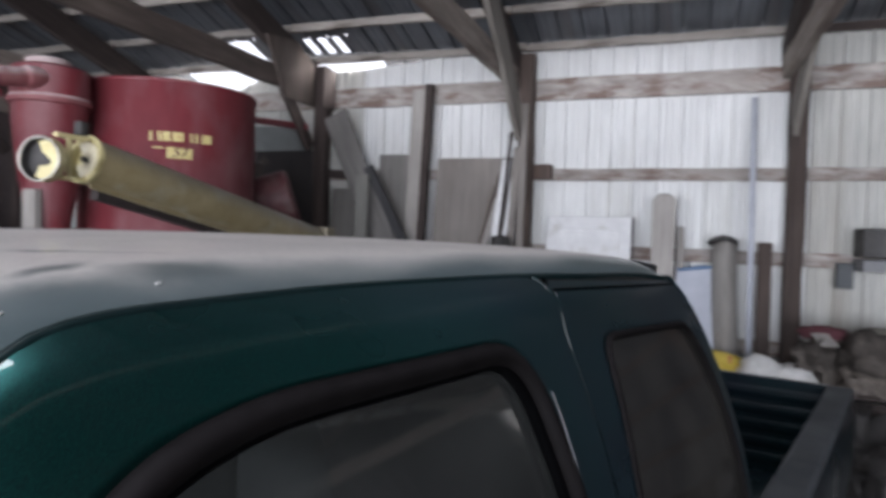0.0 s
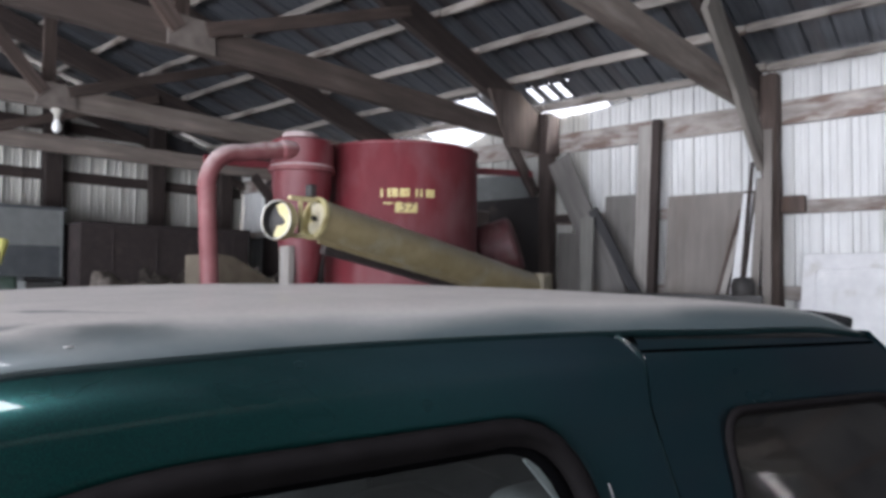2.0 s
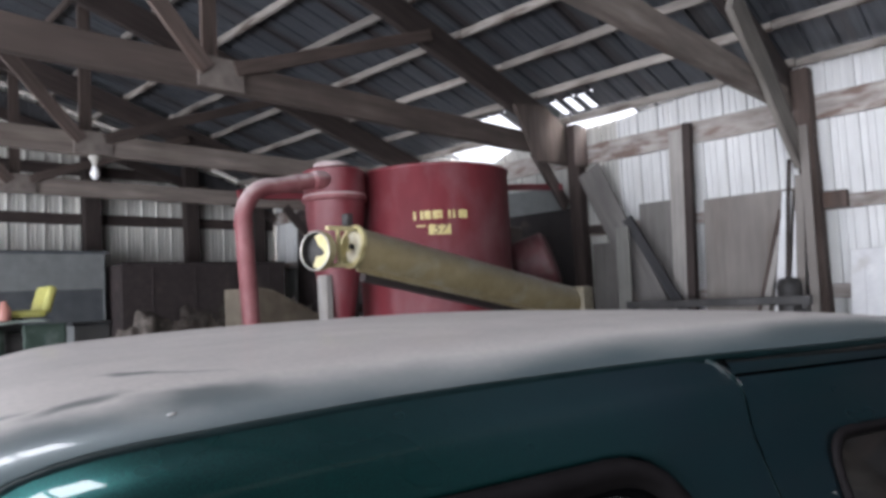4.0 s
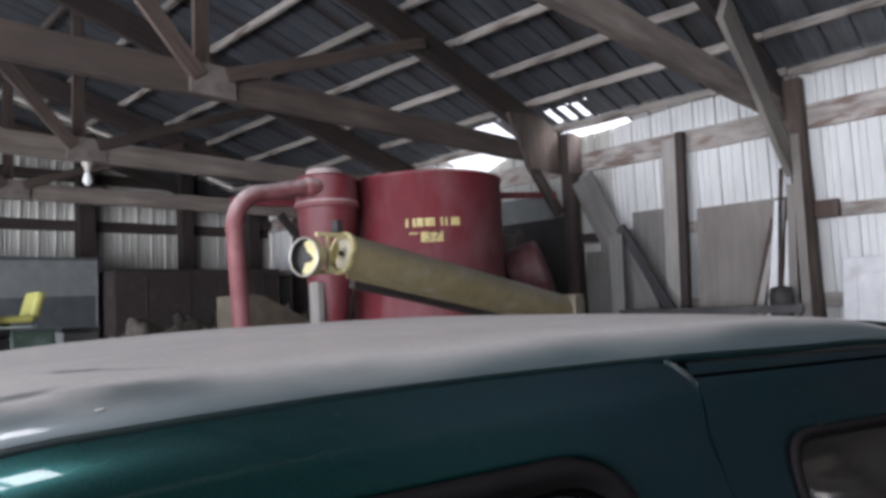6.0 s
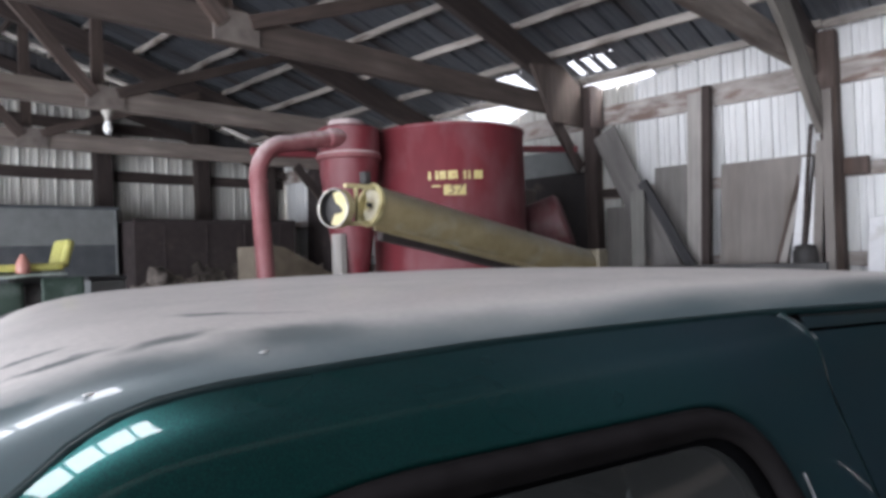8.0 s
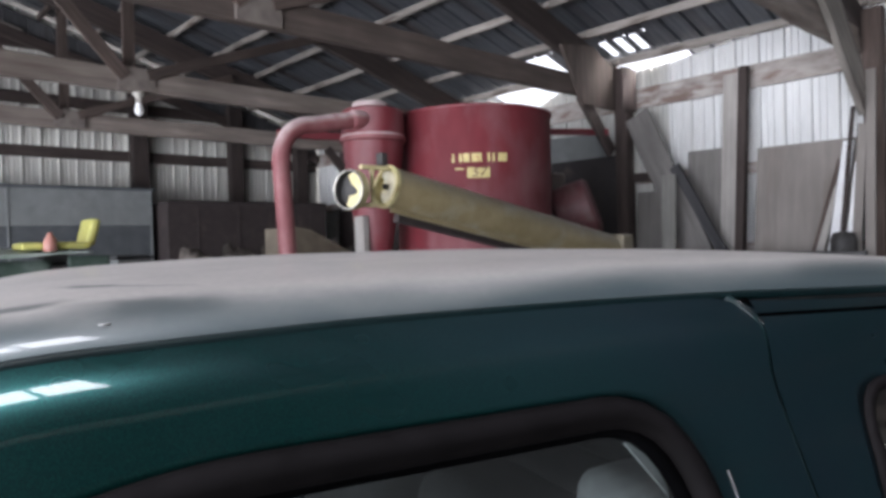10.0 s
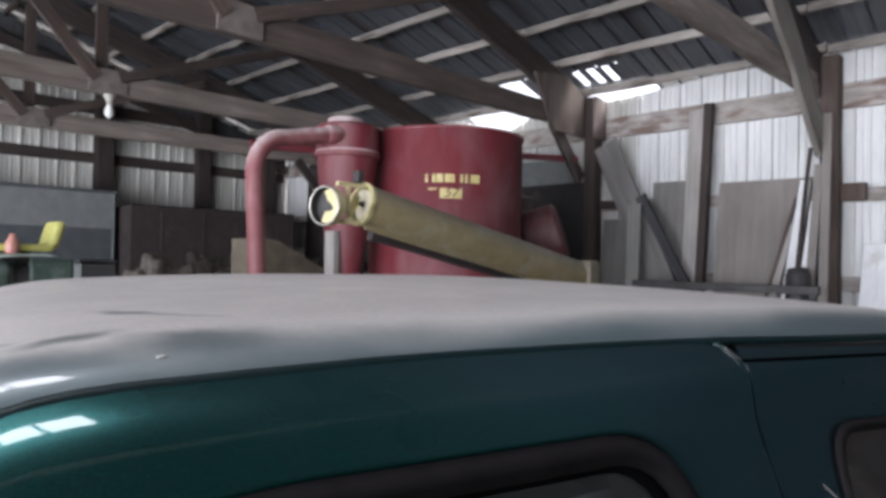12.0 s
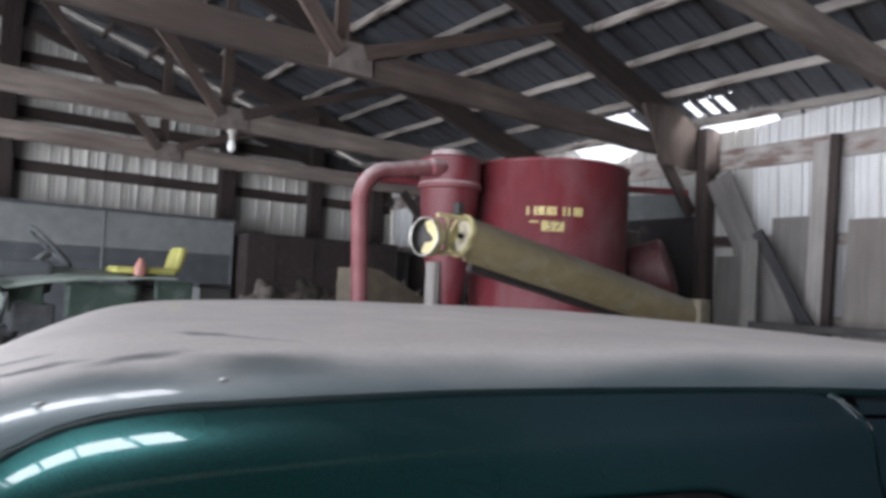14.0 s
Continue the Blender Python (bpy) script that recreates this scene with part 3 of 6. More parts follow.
# roof sheets from eave to ridge; some are cut short over the gaps at the east eave and at the roof light
ceiling = thing("ceiling", "ribbed galvanised steel roof sheets over purlins", "roof", kind="structure")
run = math.hypot(1, SLOPE)
ROOF_UP = 0.13
ROOF_LIGHT = (1.16, 1.8)
y = SOUTH - 0.2
while y < NORTH + 0.2:
    w = SHEET_W
    for side in (1, -1):
        spans = [(0.0, 6.65, 0.0, w)]
        if side == 1 and 4.0 < y + w / 2 < 7.2:
            spans = [(0.31, 6.65, 0.0, w)]
        if side == 1 and 4.3 < y < 4.4:
            # narrow open slits cut through this sheet near the eave
            spans = [(0.7, 6.65, 0.0, w), (0.31, 0.4, 0.29, w), (0.31, 0.7, 0.0, 0.31), (0.4, 0.7, 0.39, 0.48), (0.4, 0.7, 0.575, 0.67), (0.4, 0.7, 0.755, 0.92)]
        if side == 1 and 5.6 < y + w / 2 < 6.5:
            spans = [(0.75, 6.65, 0.0, w), (0.31, 0.75, 0.0, 0.52)]
        if side == -1 and y < ROOF_LIGHT[1] and y + w > ROOF_LIGHT[0]:
            # shorter sheets beside and below the roof light
            cuts = sorted({0.0, w, min(w, max(0.0, ROOF_LIGHT[0] - y)), min(w, max(0.0, ROOF_LIGHT[1] - y))})
            spans = [(0.0, 3.9 if ROOF_LIGHT[0] < y + (a + b) / 2 < ROOF_LIGHT[1] else 6.65, a, b) for a, b in zip(cuts, cuts[1:])]
        for lo, hi, ya, yb in spans:
            ln = (hi - lo) * run
            bm = bm_sheet(yb - ya, ln, rib=0.032, minor=0.08)
            edge = EAST + 0.25 - lo if side == 1 else WEST - 0.25 + lo
            z0 = EAVE_Z + ROOF_UP - 0.25 * SLOPE + lo * SLOPE
            ax = Vector((-side, 0, SLOPE)).normalized()
            yy = Vector((0, 1, 0))
            nn = ax.cross(yy) if side == 1 else yy.cross(ax)
            m = Matrix((yy, -nn if nn.z < 0 else nn, ax)).transposed().to_4x4()
            m.translation = (edge, y + ya, z0)
            part("sheet", bm, GALV, ceiling, m=m)
    y += SHEET_W
bm = bmesh.new()
for s in (1, -1):
    bm_grid(lambda u, v, s=s: (RIDGE_X + s * 0.3 * u, SOUTH - 0.2 + 17.5 * v, EAVE_Z + ROOF_UP + 0.06 + SLOPE * (6.4 - 0.3 * u)), 1, 2, bm)
part("ridge_cap", thicken(bm, 0.003), GALV, ceiling)

# girts on the walls
for zc, hh in ((0.72, 0.14), (1.575, 0.13), (2.365, 0.12), (3.25, 0.225)):
    for a, b in zip([SOUTH] + POSTS_Y, POSTS_Y + [NORTH]):
        # the unseen southern girts are darkened too, against pale streaks in the truck's glass
        timber("girt", (EAST - 0.025, a + 0.005, zc), (EAST - 0.025, b - 0.005, zc), 0.045, hh, GIRT_WOOD if b > -2 else DARK_TIMBER, "rough blotchy timber girt nailed across the white wall sheets", "girt", group="wall girts")
    if zc > 3:
        timber("girt", (WEST + 0.025, SOUTH, zc), (WEST + 0.025, NORTH, zc), 0.045, hh, GIRT_WOOD, "rough timber girt over the open barn side", "girt", group="wall girts")
GABLE_POSTS = [-4.3, -1.3, 1.75, 4.72, 6.25, 7.48]
for zc, hh in ((0.7, 0.14), (1.6, 0.14), (2.3, 0.14), (3.12, 0.16), (3.85, 0.16), (4.6, 0.16)):
    half = min(6.4, 6.4 - (zc - EAVE_Z) / SLOPE) - 0.1
    timber("girt", (RIDGE_X - half, NORTH - 0.03, zc), (RIDGE_X + half, NORTH - 0.03, zc), 0.045, hh, DARK_TIMBER, "dark timber girt across the gable sheets", "girt", group="wall girts")

# end rafters, pale packing on them, and dark boarding from them up to the roof
for s in (1, -1):
    foot = RIDGE_X + s * 6.3
    low, high = roof_z(foot) - 0.42, roof_z(RIDGE_X) - 0.42
    gable = thing("gable_boarding", "dark boarding over a heavy rafter under the roof's end", "boarding", group="gable boarding")
    for i in range(21):
        x0, x1 = RIDGE_X + s * 0.3 * i, RIDGE_X + s * (0.3 * i + 0.296)
        part("board", bm_prism([(x0, roof_z(x0) - 0.36), (x1, roof_z(x1) - 0.36), (x1, roof_z(x1) - 0.005), (x0, roof_z(x0) - 0.005)], 0.012), BOARD_SLATE, gable, m=Matrix.Translation((0, NORTH - 0.075, 0)))
    timber("rafter", (foot, NORTH - 0.11, low + 0.085), (RIDGE_X, NORTH - 0.11, high + 0.085), 0.06, 0.15, DARK_TIMBER, parent=gable, wear=0.005)
    for a, b in ((0.75, 1.2), (1.32, 1.72)):
        xa, xb = RIDGE_X + s * a, RIDGE_X + s * b
        timber("packing", (xa, NORTH - 0.105, roof_z(xa) - 0.237), (xb, NORTH - 0.105, roof_z(xb) - 0.237), 0.05, 0.03, PURLIN_WOOD, parent=gable)

# posts
for y in POSTS_Y:
    for x, dirn in ((EAST - 0.05 - 0.085, 1), (WEST + 0.05 + 0.085, -1)):
        timber("post", (x, y, -0.02), (x, y, roof_z(x) - 0.02), 0.16, 0.15, DARK_TIMBER if y > 4 else TIMBER, "dark weathered square timber post carrying a roof truss", "post", group="wall posts", up=(0, 1, 0), wear=0.006)
for x in GABLE_POSTS:
    timber("post", (x, NORTH - 0.14, -0.02), (x, NORTH - 0.14, roof_z(x) - 0.05), 0.24, 0.17, DARK_TIMBER, "dark square timber post of the gable wall", "post", group="gable posts", up=(0, 1, 0), wear=0.006)


def truss(y, near):
    """A wooden roof truss with chord, rafters, webs and gusset plates, on its own two posts."""
    t = thing("roof_truss", "weathered wooden roof truss with webs and nailed gusset plates", "truss", Matrix.Translation((0, y, 0)), group="roof trusses")
    zc = 3.325
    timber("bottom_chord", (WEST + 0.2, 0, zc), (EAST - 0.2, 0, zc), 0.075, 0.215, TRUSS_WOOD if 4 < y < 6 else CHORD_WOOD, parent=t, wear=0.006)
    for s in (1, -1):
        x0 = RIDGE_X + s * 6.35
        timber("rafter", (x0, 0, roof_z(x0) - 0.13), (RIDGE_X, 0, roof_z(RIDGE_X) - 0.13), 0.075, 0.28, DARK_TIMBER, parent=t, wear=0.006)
        nx = RIDGE_X + s * 1.9
        timber("web", (nx - s * 0.03, 0.055, zc), (nx - s * 0.03, 0.055, roof_z(nx) - 0.2), 0.04, 0.11, TIMBER, parent=t, up=(1, 0, 0))
        timber("web", (nx - s * 0.1, -0.05, zc + 0.02), (nx - s * 1.75, -0.05, roof_z(nx - s * 1.75) - 0.2), 0.04, 0.12, TIMBER, parent=t)
        timber("web", (nx + s * 0.1, -0.05, zc + 0.06), (nx + s * 2.1, -0.05, roof_z(nx + s * 2.1) - 0.16), 0.04, 0.1, TIMBER, parent=t)
        gx = nx
        part("gusset_plate", bm_box((gx - 0.17, -0.058, zc - 0.1), (gx + 0.17, -0.04, zc + 0.12), 0.003), PLYWOOD_DIM, t)
        if near:
            # plank knee brace from the post up to the rafter
            a, b = (x0 - s * 0.18, -0.065, 2.8), (x0 - s * 1.6, -0.065, 3.86)
            part("knee_brace", bm_beam((Vector(b) - Vector(a)).length, 0.05, 0.3, 0.004), BRACE_WOOD, t, "dusty plank knee brace", m=beam_pose(a, b))
        else:
            # short brace, and at the bent wall a wide gusset board under the rafter's end
            if 4 < y < 6:
                pts = [(6.74, 3.68), (7.085, 3.12), (7.68, 3.12), (7.68, 3.56), (7.3, 3.76)]
                board = bm_prism([(x if s > 0 else 2 * RIDGE_X - x, z) for x, z in pts], 0.035)
                part("gusset_board", board, TRUSS_WOOD, t, "wide dark board nailed under the rafter's end", m=Matrix.Translation((0, -0.085, 0)))
            a, b = (x0 - s * 0.22, -0.03, 2.66), (x0 - s * 0.78, -0.03, 3.24)
            part("knee_brace", bm_beam((Vector(b) - Vector(a)).length, 0.05, 0.15, 0.004), DARK_TIMBER, t, "short dark knee brace", m=beam_pose(a, b))
    part("gusset_plate", bm_box((RIDGE_X - 0.4, -0.055, roof_z(RIDGE_X) - 0.5), (RIDGE_X + 0.4, -0.04, roof_z(RIDGE_X) - 0.15), 0.003), TIMBER, t)
    return t


for y in POSTS_Y:
    truss(y + 0.115, y < 3)

# purlins on edge over the rafters
PURLIN_STEP = 0.62
for s in (1, -1):
    for i in range(11):
        x = RIDGE_X + s * (6.27 - i * PURLIN_STEP)
        z = roof_z(x) + 0.062
        for a, b in zip([SOUTH] + POSTS_Y, POSTS_Y + [NORTH]):
            dy = rr.uniform(-0.02, 0.02)
            # darker wood to west and south: painted shade, and dimmer reflections in the truck
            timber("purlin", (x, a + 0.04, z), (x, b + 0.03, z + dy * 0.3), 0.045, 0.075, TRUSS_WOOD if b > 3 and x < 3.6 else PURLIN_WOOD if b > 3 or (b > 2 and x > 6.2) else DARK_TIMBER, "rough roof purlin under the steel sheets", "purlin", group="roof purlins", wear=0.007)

# ---- the pickup truck: local x to its rear, y across to its far side, z up; origin under the door's rear seam ----
TRUCK = Matrix.Translation((1.94, 1.255, 0)) @ pose(0, 0, 0, 0, 0, -16)
HALF = 0.575
SIDE_PTS = [(0.0, 0.0), (0.004, 0.008), (0.01, 0.0185), (0.02, 0.032), (0.033, 0.0445), (0.05, 0.055), (0.07, 0.0655), (0.15, 0.103), (0.24, 0.138), (0.34, 0.168), (0.44, 0.19), (0.6, 0.212), (0.72, 0.222), (0.9, 0.215), (1.2, 0.18), (1.4, 0.15)]
DRIP_PTS = [(-1.55, 0.97), (-1.25, 1.205), (-1.0, 1.4), (-0.85, 1.515), (-0.75, 1.587), (-0.7, 1.6186), (-0.68, 1.6311), (-0.665, 1.6427), (-0.65, 1.6532), (-0.635, 1.6608), (-0.62, 1.6661), (-0.6, 1.6698), (-0.57, 1.673), (-0.53, 1.6746), (-0.45, 1.677), (-0.36, 1.6787), (-0.2, 1.6785), (0, 1.6762), (0.2, 1.6708), (0.42, 1.6651), (0.53, 1.652)]
CROWN_PTS = [(-1.55, 1.051), (-1.2, 1.326), (-0.95, 1.521), (-0.85, 1.599), (-0.8, 1.6357), (-0.76, 1.665), (-0.73, 1.683), (-0.7, 1.694), (-0.67, 1.7005), (-0.62, 1.7064), (-0.5, 1.7128), (-0.3, 1.7186), (-0.05, 1.719), (0.2, 1.7164), (0.4, 1.7069), (0.48, 1.6969), (0.53, 1.6729)]


def curve_at(pts, x):
    """Smooth interpolation through points."""
    if x <= pts[0][0]:
        return pts[0][1]
    for i in range(len(pts) - 1):
        (x0, y0), (x1, y1) = pts[i], pts[i + 1]
        if x <= x1:
            xa, ya = pts[i - 1] if i else (2 * x0 - x1, 2 * y0 - y1)
            xb, yb = pts[i + 2] if i + 2 < len(pts) else (2 * x1 - x0, 2 * y1 - y0)
            d0, d1 = (y1 - ya) / (x1 - xa), (yb - y0) / (xb - x0)
            h = x1 - x0
            t = (x - x0) / h
            return (2 * t**3 - 3 * t**2 + 1) * y0 + (t**3 - 2 * t**2 + t) * h * d0 + (3 * t**2 - 2 * t**3) * y1 + (t**3 - t**2) * h * d1
    return pts[-1][1]


def side_out(z, s=0.0):
    """How far the body side stands out from the gutter line at height z; its rolled top follows the gutter down at the front."""
    top = 1.681 - (0.62 * max(0.0, 1.677 - max(1.59, curve_at(DRIP_PTS, s))) if s < -0.45 else 0.0)
    return curve_at(SIDE_PTS, max(0.0, top - z))


def shell(s, u, lift=0.0):
    """The roof and windscreen shell: s along the truck, u from -1 (near gutter) to 1 (far gutter)."""
    zc, zd = curve_at(CROWN_PTS, s), curve_at(DRIP_PTS, s)
    half = HALF + side_out(zd, s) - 0.004
    return Vector((s, HALF + half * u, zc - (zc - zd) * (0.28 * abs(u) ** 3 + 0.72 * abs(u) ** 28) + lift))


def side_point(s, z, far=False, lift=0.0):
    v = -side_out(z, s) - lift
    return Vector((s, 2 * HALF - v if far else v, z))


def loop_resample(pts, n):
    """n points evenly along a closed outline, from its first point on."""
    p = [Vector(q) for q in pts]
    ln = [(p[(i + 1) % len(p)] - p[i]).length for i in range(len(p))]
    total = sum(ln)
    out, i, acc = [], 0, 0.0
    for k in range(n):
        d = total * k / n
        while acc + ln[i] < d and i < len(p) - 1:
            acc += ln[i]
            i += 1
        out.append(p[i].lerp(p[(i + 1) % len(p)], min(1.0, (d - acc) / ln[i])))
    return out


def rounded(pts, r, n=6):
    """An outline in (s, z) with its corners rounded by r."""
    p = [Vector(q) for q in pts]
    out = []
    for i, c in enumerate(p):
        a, b = p[i - 1] - c, p[(i + 1) % len(p)] - c
        ra = min(r, a.length * 0.45, b.length * 0.45)
        s, e = c + a.normalized() * ra, c + b.normalized() * ra
        for k in range(n + 1):
            t = k / n
            out.append((1 - t) ** 2 * s + 2 * t * (1 - t) * c + t * t * e)
    return out


def by_angle(pts, n, centre):
    """n points of an outline at even angles round a centre."""
    dense = loop_resample(pts, 720)
    best = []
    for k in range(n):
        a = 2 * math.pi * k / n
        best.append(min(dense, key=lambda q: abs((math.atan2((q.y - centre[1]) * 1.0, q.x - centre[0]) - a + math.pi) % (2 * math.pi) - math.pi)))
    return best


def ring_panel(outer, inner, centre, far, n=300, steps=10, lift=0.0):
    """A body panel between an outer outline and a window opening, wrapped on the body side."""
    bm = bmesh.new()
    o, i = by_angle(outer, n, centre), by_angle(inner, n, centre)
    rows = []
    for k in range(steps + 1):
        rows.append([bm.verts.new(side_point(*o[j].lerp(i[j], k / steps), far, lift)) for j in range(n)])
    edge = [bm.verts.new(side_point(i[j].x, i[j].y, far, lift) + Vector((0, -0.018 if far else 0.018, -0.004))) for j in range(n)]
    rows.append(edge)
    for a, c in zip(rows, rows[1:]):
        for j in range(n):
            q = (a[j], a[(j + 1) % n], c[(j + 1) % n], c[j])
            bm.faces.new(q if not far else tuple(reversed(q)))
    return bm


def pane(outline, far, inset, n=6):
    """A glass pane filling an outline, set in from the body side."""
    o = loop_resample(outline, 96)
    c = sum((Vector(q) for q in o), Vector((0, 0))) / len(o)
    bm = bmesh.new()
    rows = []
    for k in range(n):
        f = 1 - k / n
        rows.append([bm.verts.new(side_point(*(c + (q - c) * f), far, -inset)) for q in o])
    mid = bm.verts.new(side_point(c.x, c.y, far, -inset))
    for a, b in zip(rows, rows[1:]):
        for j in range(96):
            bm.faces.new((a[j], a[(j + 1) % 96], b[(j + 1) % 96], b[j]))
    for j in range(96):
        bm.faces.new((rows[-1][j], rows[-1][(j + 1) % 96], mid))
    return bm


truck = thing("pickup_truck", "dark teal extended-cab pickup truck, its roof thick with barn dust", "truck", TRUCK)


def s_rows():
    out = [-0.86 + 0.012 * i for i in range(28)]
    out += [-0.5 + 0.03 * i for i in range(1, 31)]
    return [s for s in out if s < 0.43] + [0.44, 0.46, 0.48, 0.495, 0.51, 0.52, 0.53]


# roof skin with the upper screen pillars
rows_s = [-1.5, -1.4, -1.3, -1.2, -1.1, -1.0, -0.93] + s_rows()
us = [-1 + 2 * i / 72 for i in range(73)]
us = [math.copysign(1 - (1 - abs(u)) ** 1.5, u) for u in us]
bm = bmesh.new()
grid = [[bm.verts.new(shell(s, u)) for u in us] for s in rows_s]
for i, (a, c) in enumerate(zip(grid, grid[1:])):
    for j in range(len(us) - 1):
        um = (us[j] + us[j + 1]) / 2
        # left open for the windscreen
        if rows_s[i + 1] < -0.716 - 0.07 * (1 - um * um) and abs(um) < 0.95:
            continue
        bm.faces.new((a[j], c[j], c[j + 1], a[j + 1]))
bmesh.ops.delete(bm, geom=[v for v in bm.verts if not v.link_faces], context="VERTS")
bmesh.ops.recalc_face_normals(bm, faces=bm.faces)
roof_skin = part("roof_panel", bm, DUSTY, truck, "teal roof panel under grey dust with wiped streaks", smooth=True)


def header(u):
    """Where the windscreen's top edge lies along the truck."""
    return -0.706 - 0.07 * (1 - u * u)


# windscreen, a little proud of the shell, with its dusty trim
bm = bmesh.new()
W = 0.976
cols = [-W + 2 * W * i / 40 for i in range(41)]
grid = [[bm.verts.new(shell(header(u) * (1 - f) + -1.46 * f, u, 0.0025)) for u in cols] for f in [k / 24 for k in range(25)]]
for a, c in zip(grid, grid[1:]):
    for j in range(40):
        bm.faces.new((a[j], c[j], c[j + 1], a[j + 1]))
bmesh.ops.recalc_face_normals(bm, faces=bm.faces)
screen = part("windscreen", bm, SCREEN_GLASS, truck, "windscreen coated with grey dust", smooth=True)
screen.visible_shadow = False
flat = [(-1.46, -W * HALF)] + [(header(u), u * HALF) for u in cols] + [(-1.46, W * HALF)]
round_flat = []
for i, c in enumerate(flat):
    if i in (1, len(flat) - 2):
        a, b = Vector(flat[i - 1]), Vector(flat[i + 1])
        c = Vector(c)
        p, q = c + (a - c).normalized() * (0.02 if i == 1 else 0.014), c + (b - c).normalized() * (0.014 if i == 1 else 0.02)
        round_flat += [(1 - t) ** 2 * p + 2 * t * (1 - t) * c + t * t * q for t in [k / 8 for k in range(9)]]
    elif i == 0:
        round_flat += [Vector((-1.46 + (flat[1][0] + 1.4) * t, c[1])) for t in [k / 24 for k in range(24)]]
    elif i == len(flat) - 1:
        round_flat += [Vector((flat[-2][0] - 0.06 + (-1.4 - flat[-2][0]) * t, c[1])) for t in [k / 24 for k in range(25)]]
    else:
        round_flat.append(Vector(c))
line = [shell(q.x, q.y / HALF, 0.001) for q in round_flat]
part("windscreen_trim", bm_tube(line, 0.005, 10), surface("dusty_screen_rubber", (0.15, 0.14, 0.14), (0.24, 0.23, 0.23), 20, 4.0, (0.8, 0.95), bump=0.1), screen, "dust-covered rubber trim", smooth=True)

# the gutter seam between the roof and the body sides
for far in (False, True):
    pts = []
    for i in range(90):
        s = -1.45 + (0.525 + 1.45) * i / 89
        p = shell(s, 1 if far else -1)
        p.z -= 0.001
        pts.append(p)
    rail = [p + Vector((0, -0.008 if far else 0.008, -0.006)) for p in pts]
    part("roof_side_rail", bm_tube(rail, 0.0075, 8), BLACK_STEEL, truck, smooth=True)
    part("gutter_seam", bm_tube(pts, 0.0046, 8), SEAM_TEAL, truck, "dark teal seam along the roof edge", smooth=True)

# body sides
DULL_STRIP = surface("dull_chrome_strip", (0.16, 0.16, 0.17), (0.28, 0.28, 0.29), 30, 4.0, (0.35, 0.5), metal=0.9, bump=0.02)
drip_line = [(-1.42 + 0.02 * i, curve_at(DRIP_PTS, -1.42 + 0.02 * i) - 0.001) for i in range(71)]
door_out = [Vector(q) for q in drip_line if -1.1 < q[0] < -0.01] + [Vector((0.0, 1.672)), Vector((0.005, 1.668)), Vector((0.011, 1.653)), Vector((0.008, 1.64)), Vector((-0.007, 1.61)), Vector((-0.012, 1.57)), Vector((-0.014, 1.3)), Vector((-0.014, 0.5)), Vector((-1.1, 0.5)), Vector((-1.2, 0.8)), Vector((-1.15, 1.1))]
win_out = rounded([(-0.13, 1.6125), (-0.102, 1.42), (-0.09, 1.1), (-1.08, 1.06), (-0.95, 1.275), (-0.69, 1.525), (-0.6, 1.596), (-0.5, 1.614)], 0.07)
gl_in = rounded([(-0.155, 1.592), (-0.128, 1.42), (-0.115, 1.12), (-1.03, 1.085), (-0.92, 1.27), (-0.675, 1.505), (-0.59, 1.574), (-0.49, 1.594)], 0.055)
quarter_out = [Vector((-0.009, 1.3)), Vector((-0.008, 1.57)), Vector((-0.003, 1.61)), Vector((0.012, 1.64)), Vector((0.015, 1.653)), Vector((0.01, 1.667)), Vector((0.008, 1.671))] + [Vector(q) for q in drip_line if 0.02 < q[0]] + [Vector((0.5, curve_at(DRIP_PTS, 0.5) - 0.004)), Vector((0.538, 1.646)), Vector((0.575, 1.598)), Vector((0.598, 1.5)), Vector((0.62, 1.34)), Vector((0.64, 1.0)), Vector((0.64, 0.5)), Vector((-0.009, 0.5))]
q_out = rounded([(0.1, 1.592), (0.5, 1.576), (0.54, 1.5), (0.575, 1.34), (0.59, 1.12), (0.045, 1.12), (0.05, 1.4)], 0.045)
q_in = rounded([(0.109, 1.584), (0.493, 1.568), (0.531, 1.498), (0.566, 1.34), (0.58, 1.13), (0.055, 1.13), (0.059, 1.4)], 0.04)
GAP_PTS = [(-1.68, 0.002), (-1.672, 0.006), (-1.653, 0.013), (-1.64, 0.01), (-1.61, -0.005), (-1.57, -0.01), (-1.3, -0.0115), (-0.9, -0.0115)]
